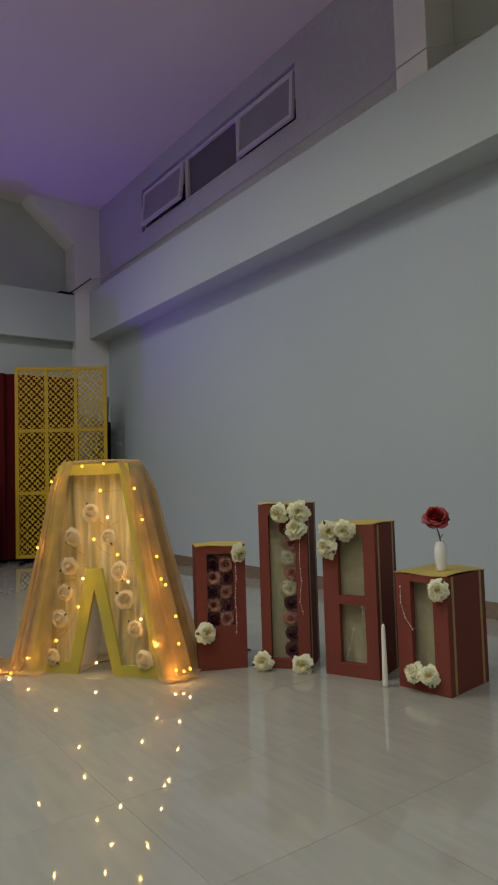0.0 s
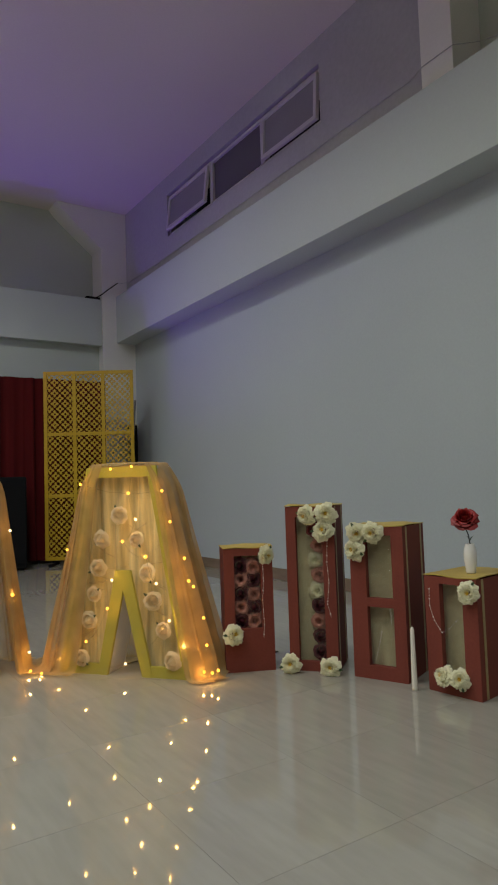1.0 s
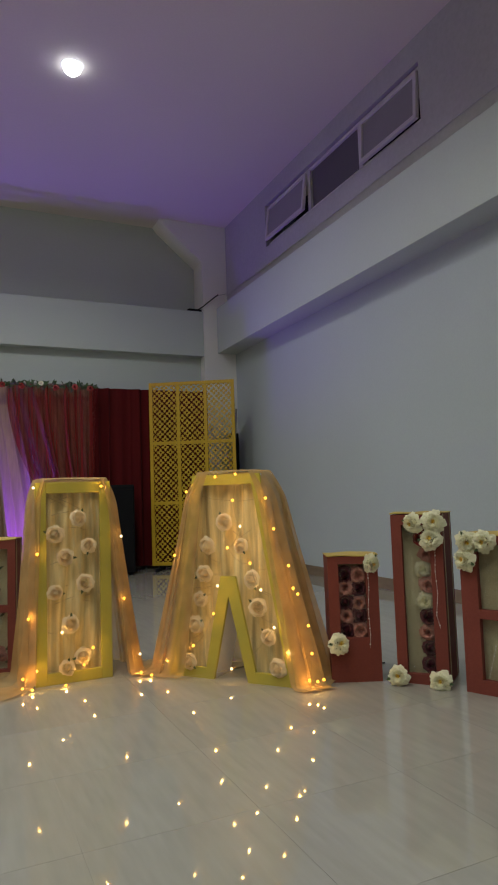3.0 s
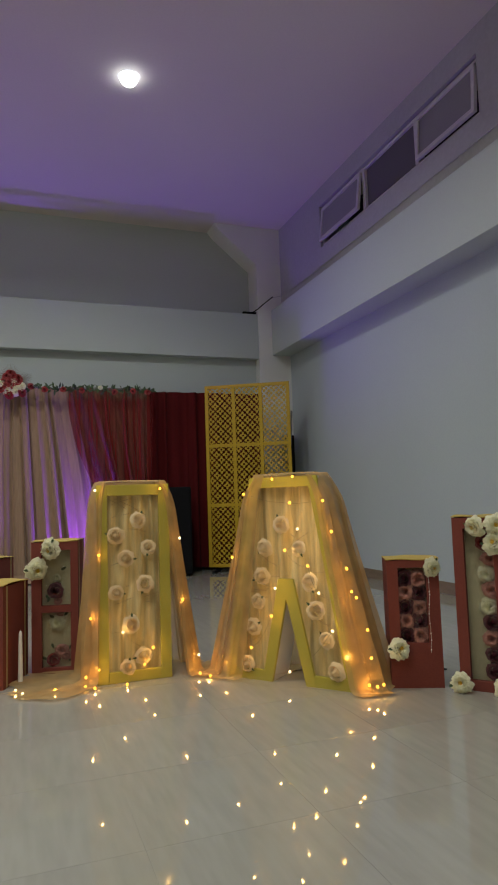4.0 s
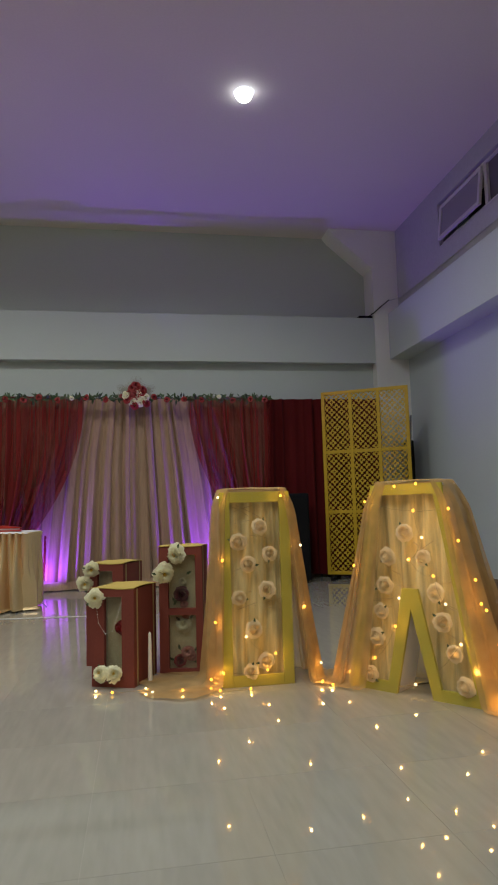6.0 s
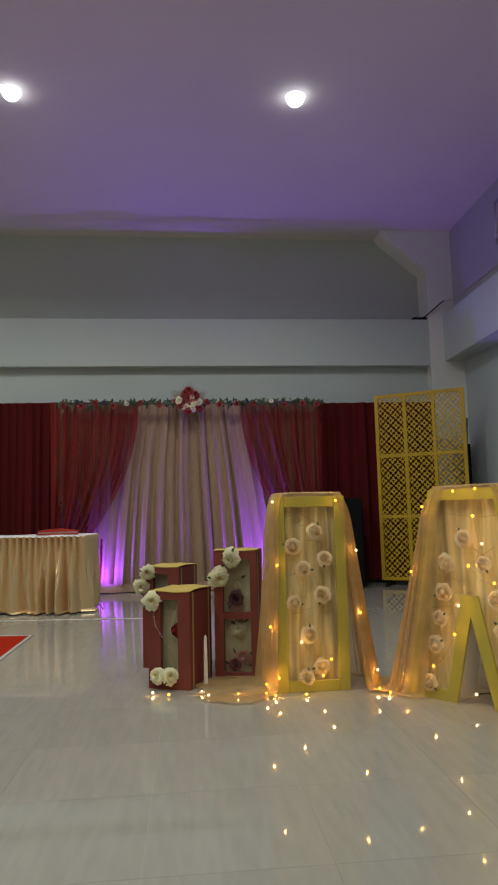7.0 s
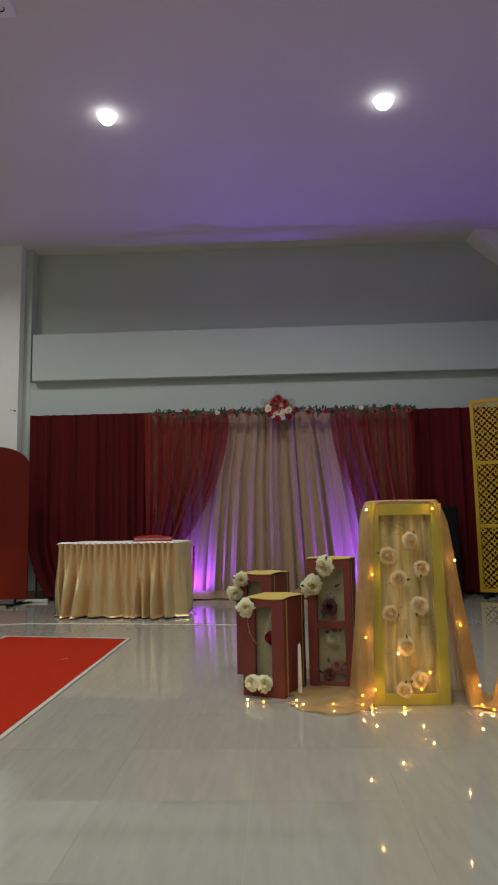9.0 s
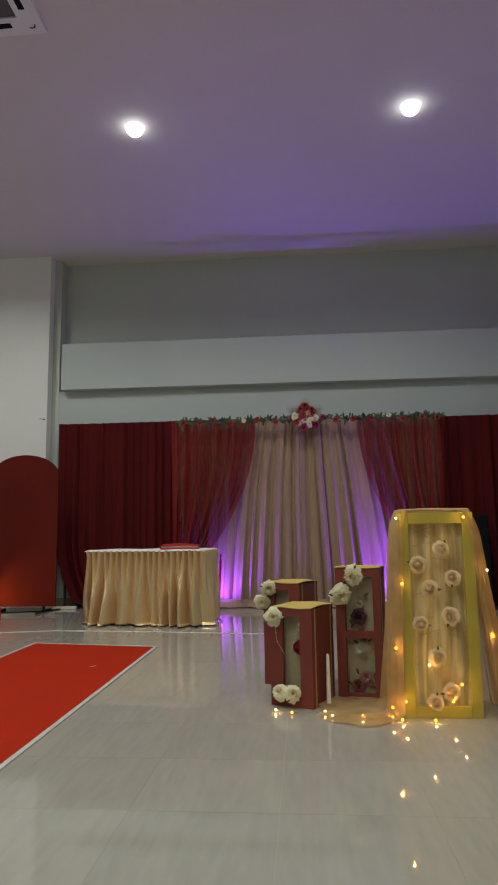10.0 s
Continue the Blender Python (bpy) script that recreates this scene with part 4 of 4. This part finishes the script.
# garland and bouquet
garland = empty("garland", pose(0.06, YC - 0.20, ZT - 0.035), "green leaf garland with small red roses along the curtain top", "garland")
rng = random.Random(12)
bm = tube([(-1.62 + 0.1 * k, 0.01 * math.sin(k), 0.012 * math.sin(1.7 * k)) for k in range(34)], 0.004, 5)
part("vine", bm, M_LEAF, garland)
for seg in range(11):
    bm = bmesh.new()
    for k in range(34):
        x = -1.62 + 0.3 * seg + rng.uniform(0, 0.3)
        d = (rng.uniform(-1, 1), rng.uniform(-0.9, 0.2), rng.uniform(-0.6, 1.0))
        leaf_into(bm, (x, rng.uniform(-0.02, 0.01), rng.uniform(-0.015, 0.02)), d, rng.uniform(0.04, 0.085), rng.uniform(0.018, 0.035), (0.2, -1, 0.4))
    part("leaf_spray", bm, M_LEAF, garland, smooth=True)
FLW = {}


def small_bloom(mat, key, size):
    if (key, size) not in FLW:
        def wound(u, v):
            a, lift = 31 * u, 0.52 - 0.34 * u
            r = (0.06 + 0.20 * u) + 0.34 * u * v ** 1.4 + 0.05 * math.sin(2.6 * a) * v * u
            return (size * r * math.cos(a), size * r * math.sin(a), size * (lift * math.sin(1.57 * v + 0.7 * u * v) + 0.04 * math.sin(4.1 * a) * v))

        bm = sheet(96, 5, wound)
        FLW[key, size] = bpy.data.meshes.new("bloom")
        bm.to_mesh(FLW[key, size])
        bm.free()
        FLW[key, size].polygons.foreach_set("use_smooth", [True] * len(FLW[key, size].polygons))
        FLW[key, size].materials.append(mat)
    return FLW[key, size]


for k in range(17):
    pale = k % 9 == 4
    ob = new("bloom", small_bloom(M_IVORY, "white", 0.055) if pale else small_bloom(M_REDROSE, "red", 0.07))
    ob.parent = garland
    ob.matrix_basis = facing(-1.56 + 0.195 * k + rng.uniform(-0.04, 0.04), -0.03, rng.uniform(-0.03, 0.02), (rng.uniform(-0.4, 0.4), -1, rng.uniform(-0.2, 0.4)), 60 * k, 1.0)
bouquet = empty("bouquet", pose(0.04, YC - 0.24, ZT - 0.045), "bouquet of red and white roses at the middle of the garland", "bouquet")
for k in range(20):
    a, r = 2.4 * k, 0.034 * math.sqrt(k)
    z = r * math.sin(a) * 0.85
    x = r * math.cos(a) * (0.85 - 2.6 * z)
    white = (z < -0.02 and k % 3 != 0) or k % 7 == 3
    key, mat = ("white", M_IVORY) if white else ("red", M_REDROSE)
    ob = new("bloom", small_bloom(mat, key, 0.10))
    ob.parent = bouquet
    ob.matrix_basis = facing(x, -0.05 + 0.10 * (abs(x) + abs(z)), z + 0.03, (x * 4, -1, z * 4 + 0.2), 50 * k, 1.0)
bm = bmesh.new()
for k in range(90):
    a = math.pi * (k + 0.5) / 90
    ln = 0.26 + 0.03 * math.sin(9 * a)
    leaf_into(bm, (0, 0.05, 0.02), (math.cos(a) * 1.15, rng.uniform(-0.04, 0.04), math.sin(a) * 0.65), ln, 0.010, (0, -1, 0.1))
part("dried_fan", bm, sheer("dried_grass", (0.40, 0.36, 0.28), 0.7), bouquet, "pale dried grass fan")

# violet floor lamps
def par_light(x, y, lean, beam_watt, cone):
    """A lamp that washes the curtain behind it and throws a beam up to the ceiling, leaning by so many metres up there."""
    top = empty("par_light", pose(x, y, 0), "small black floor lamp throwing violet light up the curtain", "floor lamp", "violet uplights")
    part("foot", box(-0.07, -0.045, 0, 0.07, 0.045, 0.012, 0.003), M_BLACK, top)
    can = part("can", lathe([(0.055, 0.012), (0.062, 0.02), (0.064, 0.09), (0.068, 0.10), (0.064, 0.104), (0.058, 0.098), (0.02, 0.096)], 24), M_BLACK, top, smooth=True)
    part("lens", lathe([(0.056, 0.0975), (0.05, 0.1005), (0.02, 0.101)], 20), M_PARLENS, can, "glowing violet lens")
    for s in (-1, 1):
        part("bracket", box(s * 0.072 - 0.004, -0.015, 0.0, s * 0.072 + 0.004, 0.015, 0.075, 0.001), M_METAL, top)
    lamp("violet_beam", "SPOT", PURPLE_WATT, PURPLE, look((x, y, 0.125), (x * 0.70, y + 0.50, 0.62)), top, spot=118)
    lamp("violet_beam", "SPOT", beam_watt, PURPLE, look((x, y, 0.125), (x + lean, y - (1.6 if lean > 0 else 1.1), CEIL)), top, spot=cone)
    for s in (-1, 1):
        flap = part("flap", box(-0.002, -0.05, 0, 0.002, 0.05, 0.075, 0.001), M_CERAMIC, can, "pale bent flap")
        flap.matrix_basis = pose(s * 0.068, 0, 0.10, 0, s * 38, 0)
    return top


for spot in PAR_SPOTS:
    par_light(*spot)

# ---- gilded screen ----
PS, QS = Vector((2.395, 7.80, 0)), Vector((3.345, 7.25, 0))
SW = (QS - PS).length
screen = empty("room_divider_screen", pose(PS.x, PS.y, 0, 0, 0, math.degrees(math.atan2(QS.y - PS.y, QS.x - PS.x))), "tall yellow fretwork screen of square lattice panels", "screen")
SZ0, SZ1, fw = 0.06, 2.375, 0.042
cols, rows_ = 3, 3
cwid, chgt = (SW - fw) / cols, (SZ1 - SZ0 - fw) / rows_
for k in range(cols + 1):
    part("stile", box(k * cwid, -0.012, SZ0, k * cwid + fw, 0.012, SZ1, 0.002), M_GOLD, screen)
for k in range(rows_ + 1):
    for c in range(cols):
        part("rail", box(c * cwid + fw, -0.011, SZ0 + k * chgt, (c + 1) * cwid, 0.011, SZ0 + k * chgt + fw, 0.002), M_GOLD, screen)


def fretwork(x0, z0, x1, z1, nx, nz):
    """Cut board: cells with a lozenge hole and cells with a cross-shaped hole by turns."""
    bm = bmesh.new()
    cx, cz = (x1 - x0) / nx, (z1 - z0) / nz
    for i in range(nx):
        for j in range(nz):
            mx, mz = x0 + cx * (i + 0.5), z0 + cz * (j + 0.5)
            for a, b in ((1, 1), (-1, 1), (-1, -1), (1, -1)):
                if (i + j) % 2 == 0:
                    shape = [(0, 0.5 * b), (0.11 * a, 0.5 * b), (0.5 * a, 0.11 * b), (0.5 * a, 0), (0.27 * a, 0), (0, 0.27 * b)]
                elif a == b:
                    shape = [(-0.33 * a, 0.5 * b), (0.33 * a, 0.5 * b), (0.0, 0.19 * b)]
                else:
                    shape = [(0.5 * a, -0.33 * b), (0.5 * a, 0.33 * b), (0.19 * a, 0.0)]
                prism([(mx + cx * p, mz + cz * q) for p, q in shape], -0.0045, 0.0045, bm)
    return bm


for c in range(cols):
    for r in range(rows_):
        bm = fretwork(c * cwid + fw - 0.003, SZ0 + r * chgt + fw - 0.003, (c + 1) * cwid + 0.003, SZ0 + (r + 1) * chgt + 0.003, 5, 11)
        part("fretwork_panel", bm, M_GOLD, screen)
for x in (0.10, SW - 0.10):
    part("foot", box(x - 0.02, -0.20, 0, x + 0.02, 0.20, 0.03, 0.004), M_BLACK, screen, "black steel foot")
    part("foot_post", box(x - 0.015, -0.012, 0.03, x + 0.015, 0.012, SZ0, 0.002), M_BLACK, screen)

# loudspeaker behind the letters
spk = empty("loudspeaker", pose(1.90, 7.70, 0), "tall black loudspeaker standing before the curtain", "loudspeaker")
cab = part("cabinet", box(-0.21, -0.18, 0.02, 0.21, 0.2, 1.08, 0.02), M_BLACK, spk)
part("grille", box(-0.185, -0.19, 0.08, 0.185, -0.18, 1.02, 0.004), M_BLACK, spk, "dark steel grille")
for x in (-0.16, 0.16):
    for y in (-0.13, 0.15):
        part("rubber_foot", lathe([(0.02, 0), (0.02, 0.02)], 10), M_BLACK, cab).location = (x, y, 0)

# folded rack and black panel behind the screen
rack = empty("folded_rack", pose(3.50, 7.62, 0, 0, 0, -90), "grey slatted rack leaning in the corner behind the screen", "rack")
for s in (0.0, 0.36):
    part("rack_leg", tube([(-0.05 - s, -0.10, 0.0), (0.0 - s * 0.2, 0.03, 2.05 - s * 0.4)], 0.014, 8), M_GREY, rack)
for k in range(14):
    z = 0.95 + 0.07 * k
    a = -0.05 + 0.05 * z / 2.05
    b = -0.41 + 0.34 * z / 1.9
    part("slat", box(min(a, b), -0.045 + 0.04 * (z - 1), z, max(a, b), -0.03 + 0.04 * (z - 1), z + 0.03, 0.002), M_GREY, rack)
blk = empty("equipment_case", pose(3.57, 7.84, 0, 0, 0, -20), "black upright equipment case behind the screen", "case")
part("shell", box(-0.05, -0.06, 0.01, 0.07, 0.10, 1.74, 0.012), M_BLACK, blk)
part("base_plate", box(-0.07, -0.09, 0, 0.09, 0.12, 0.01, 0.002), M_BLACK, blk)

# ---- table ----
TABLE = pose(-2.228, 6.453, 0, 0, 0, -6)
tb = empty("banquet_table", TABLE, "skirted banquet table with white top and pleated gold satin skirt", "table")
TL, TD, TH = 1.20, 0.52, 0.75
part("tabletop", box(0, 0, TH - 0.025, TL, TD, TH - 0.004, 0.006), M_BOARD, tb)
for x in (0.08, TL - 0.08):
    for y in (0.08, TD - 0.08):
        part("leg", tube([(x, y, 0), (x, y, TH - 0.025)], 0.014, 10), M_METAL, tb)


def skirt(u, v):
    per = 2 * (TL + TD)
    s = u * per
    if s < TL:
        x, y, nx, ny = s, 0, 0, -1
    elif s < TL + TD:
        x, y, nx, ny = TL, s - TL, 1, 0
    elif s < 2 * TL + TD:
        x, y, nx, ny = TL - (s - TL - TD), TD, 0, 1
    else:
        x, y, nx, ny = 0, TD - (s - 2 * TL - TD), -1, 0
    def ridge(a):
        return 2.05 * (math.cos(a / 2) ** 2 + 0.03) ** 0.42 - 1.05

    low = max(0.0, min(1.0, (v - 0.05) / 0.75))
    low = low * low * (3 - 2 * low)
    p = 2 * math.pi * s / 0.064 + 0.8 * math.sin(7.3 * s) + 0.4 * math.sin(17 * s + 1)
    q = p * 0.5 + 1.2 * math.sin(5.1 * s + 2.0) + 1.3 * v * math.sin(8.3 * s) + 2.2 * v * v * math.sin(4.7 * s + 0.6) + 0.6 * v * v * math.sin(13.7 * s + 1.3)
    deep = 0.60 + 0.55 * math.sin(6.7 * s + 0.8) + 0.3 * math.sin(15.1 * s)
    off = 0.016 + 0.034 * (1 - low) * ridge(p) + 0.100 * low * (0.40 + 0.60 * deep) * ridge(q) + 0.030 * low * v * math.cos(0.5 * q + 1.7 * math.sin(3.1 * s))
    slide = 0.0
    z = TH - 0.006 - (TH - 0.014) * min(1, v / 0.94)
    if v < 0.04:
        off += 0.006
    if v > 0.94:
        k = (v - 0.94) / 0.06
        off += (0.010 + 0.020 * math.sin(9.5 * s + 1)) * k
        slide += 0.008 * k * math.sin(14 * s)
        z = 0.010 + 0.028 * abs(math.sin(11 * s + 2 * k)) * (1 - k) + 0.004
    x, y = x - ny * slide, y + nx * slide
    return (x + nx * off, y + ny * off, z)


part("table_skirt", sheet(1600, 56, skirt, True), M_SATIN, tb, "pleated gold satin skirt", True)
cloth = tagged(mesh("tablecloth", sheet(60, 24, lambda u, v: (-0.042 + (TL + 0.084) * u, -0.044 + (TD + 0.088) * v, TH + 0.002 + 0.002 * math.sin(17 * u + 6 * v) - (0.016 if (v == 0 or u in (0, 1) or v == 1) else 0))), M_CLOTH, smooth=True), "white cloth spread over the banquet table top", "tablecloth")
cloth.matrix_world = TABLE
fol = empty("document_folder", pose(-1.30, 6.56, TH + 0.005, 0, 0, 8), "red document folder lying on the white tablecloth", "folder")
M_FOLD = material("red_leatherette", (0.42, 0.025, 0.012), 0.4, vary=0.1)
part("cover", box(-0.20, -0.14, 0, 0.20, 0.14, 0.014, 0.003), M_FOLD, fol)
part("page_block", box(-0.185, -0.125, 0.014, 0.185, 0.125, 0.030, 0.002), M_CLOTH, fol)
part("flap", prism([(-0.20, 0.030), (0.20, 0.030), (0.19, 0.038), (0.02, 0.058), (-0.17, 0.048)], -0.138, 0.138), M_FOLD, fol)

# ---- carpet and tape ----
def strip(name, pts, wide, z0, z1, mat, label, category):
    bm = bmesh.new()
    for (xa, ya), (xb, yb) in zip(pts, pts[1:]):
        d = Vector((xb - xa, yb - ya)).normalized()
        n = Vector((-d.y, d.x)) * wide / 2
        vs = [(xa - n.x, ya - n.y), (xb - n.x, yb - n.y), (xb + n.x, yb + n.y), (xa + n.x, ya + n.y)]
        lo, hi = [bm.verts.new((*p, z0)) for p in vs], [bm.verts.new((*p, z1)) for p in vs]
        bm.faces.new(hi)
        for i in range(4):
            bm.faces.new((lo[i], lo[(i + 1) % 4], hi[(i + 1) % 4], hi[i]))
    return tagged(mesh(name, bm, mat), label, category)


bm = bmesh.new()
lo = [bm.verts.new(p) for p in ((-2.32, -4, 0.0), (-1.25, -4, 0.0), (-1.25, 5.14, 0.0), (-2.30, 5.31, 0.0))]
hi = [bm.verts.new((v.co.x, v.co.y, 0.006)) for v in lo]
bm.faces.new(hi)
for i in range(4):
    bm.faces.new((lo[i], lo[(i + 1) % 4], hi[(i + 1) % 4], hi[i]))
tagged(mesh("red_carpet", bm, M_RED), "bright red aisle carpet taped to the tiled floor", "carpet")
strip("carpet_tape", [(-1.232, -4), (-1.232, 5.155)], 0.026, 0.0005, 0.0075, M_EDGE, "white tape along the carpet edge", "tape")
strip("carpet_tape", [(-1.215, 5.155), (-2.33, 5.335)], 0.026, 0.0005, 0.0080, M_EDGE, "white tape along the carpet end", "tape")
strip("carpet_tape", [(-2.325, -4), (-2.318, 5.33)], 0.026, 0.0005, 0.0075, M_EDGE, "white tape along the carpet edge", "tape")
strip("tape_scrap", [(-1.515, 4.35), (-1.48, 4.39)], 0.006, 0.0062, 0.0072, M_TAPE, "small scrap of white tape on the red carpet", "tape")
strip("floor_tape", [(-3.9, 5.70), (-2.95, 5.93), (-2.42, 6.065)], 0.035, 0.0005, 0.003, M_TAPE, "white tape line stuck on the floor tiles", "tape")
strip("floor_tape", [(-2.42, 6.065), (-1.4, 5.97), (-0.38, 5.84), (0.05, 5.79)], 0.035, 0.0005, 0.0034, M_TAPE, "white tape line stuck on the floor tiles", "tape")

# ---- arch panel by the pier ----
arch = empty("arch_backdrop", pose(-3.43, 7.55, 0), "burgundy arched cloth backdrop panel on steel feet", "backdrop panel")
aw, ah, ax = 0.43, 1.90, 0.0
pts = [(-aw, 0.07), (aw, 0.07)] + [(aw * math.cos(a), ah - aw * 0.62 + aw * 0.62 * math.sin(a)) for a in [math.pi * k / 24 for k in range(25)]]
part("cloth_cover", prism(pts, -0.015, 0.015), M_ARCH, arch)
part("foot", box(-0.30, -0.22, 0, -0.27, 0.2, 0.025, 0.003), M_BLACK, arch)
part("foot", box(0.27, -0.22, 0, 0.30, 0.2, 0.025, 0.003), M_BLACK, arch)
for x in (-0.285, 0.285):
    part("post", box(x - 0.012, -0.012, 0.025, x + 0.012, 0.012, 0.07), M_BLACK, arch)
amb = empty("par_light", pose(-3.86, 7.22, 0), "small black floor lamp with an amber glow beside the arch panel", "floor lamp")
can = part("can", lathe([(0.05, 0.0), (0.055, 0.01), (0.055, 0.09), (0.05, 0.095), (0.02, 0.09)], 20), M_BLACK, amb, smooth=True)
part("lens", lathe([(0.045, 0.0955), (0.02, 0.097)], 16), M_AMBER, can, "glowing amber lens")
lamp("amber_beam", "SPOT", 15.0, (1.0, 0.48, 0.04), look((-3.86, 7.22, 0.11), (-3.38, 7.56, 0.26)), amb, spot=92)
crate = empty("red_box", pose(-3.165, 6.30, 0), "small red plastic box on dark feet on the floor", "box")
part("body", box(-0.14, -0.08, 0.04, 0.04, 0.10, 0.19, 0.01), M_FOLD, crate)
part("foot_frame", box(-0.13, -0.07, 0, 0.03, 0.09, 0.04, 0.003), M_BLACK, crate)
strip_ = empty("power_strip", pose(-3.0, 7.86, 0, 0, 0, 3), "white power strip on the floor below the curtain end", "power strip")
part("body", box(-0.14, -0.025, 0, 0.14, 0.025, 0.035, 0.006), M_CERAMIC, strip_)
part("cable", tube([(0.16, 0, 0.02), (0.3, -0.06, 0.006), (0.45, -0.03, 0.006)], 0.005), M_BLACK, strip_)
cbl = tagged(mesh("floor_cable", tube([(-3.9, 7.35, 0.006), (-3.5, 7.5, 0.006), (-3.2, 7.62, 0.006), (-3.0, 7.9, 0.006), (-2.75, 7.95, 0.006)], 0.006), M_BLACK, smooth=True), "black power cable lying on the floor", "cable")
cb2 = tagged(mesh("floor_cable", tube([(1.42, 2.98, 0.005), (1.7, 3.0, 0.005), (1.95, 2.75, 0.005), (2.15, 2.66, 0.005)], 0.004), M_BLACK, smooth=True), "thin black cable on the floor behind the boxes", "cable")

# small device and cable on the beams
dev = empty("wall_device", pose(3.15, YB + 0.06, 3.46), "small flat black device lying on the end beam", "device")
part("body", box(-0.09, -0.05, 0, 0.10, 0.05, 0.035, 0.005), M_BLACK, dev)
part("aerial", tube([(0.05, -0.045, 0.03), (0.10, -0.10, 0.06), (0.18, -0.125, 0.13), (0.31, -0.15, 0.235)], 0.008), M_BLACK, dev)
wire = [(3.43, 7.99, 3.68), (3.60, 7.9, 3.71), (3.607, 7.0, 3.70), (3.607, 5.0, 3.72), (3.607, 2.8, 3.755), (3.57, 2.71, 3.76), (3.567, 2.42, 3.76), (3.70, 2.3, 3.76), (3.86, 1.9, 3.75), (3.87, 0.0, 3.75)]
tagged(mesh("wall_cable", tube(wire, 0.0035), M_WIRE, smooth=True), "thin grey cable run along the wall above the beam", "cable")

hook = empty("wall_hook", pose(-3.405, YB - 0.02, 2.434), "small dark metal hook on the white pier", "hook")
part("plate", box(-0.008, -0.004, -0.012, 0.008, 0.0, 0.012, 0.001), M_METAL, hook)
part("peg", tube([(0, -0.004, 0), (-0.03, -0.03, 0.002), (-0.05, -0.035, 0.008)], 0.004, 6), M_METAL, hook)

# ---- floor tiles ----
TILE_ME = None
bm = box(0.0005, 0.0005, -0.006, SEAM - 0.0005, SEAM - 0.0005, 0.0)
TILE_ME = bpy.data.meshes.new("tile")
bm.to_mesh(TILE_ME)
bm.free()
TILE_ME.materials.append(M_TILE)
rest = bmesh.new()
for i in range(-15, 6):
    for j in range(-16, 14):
        x, y = TX + SEAM * i, TY + SEAM * j
        if x > XE + 0.2 or y > YN + 0.2 or x < W - SEAM or y < S - SEAM:
            continue
        if -3.6 < x and 0.4 < y < 8.2:
            ob = new("tile", TILE_ME)
            ob.location = (x, y, 0)
            ob.parent = floor
        else:
            box(x + 0.0005, y + 0.0005, -0.006, x + SEAM - 0.0005, y + SEAM - 0.0005, 0.0, bm=rest)
tagged(part("tile_field", rest, M_TILE, floor), kind="stuff")
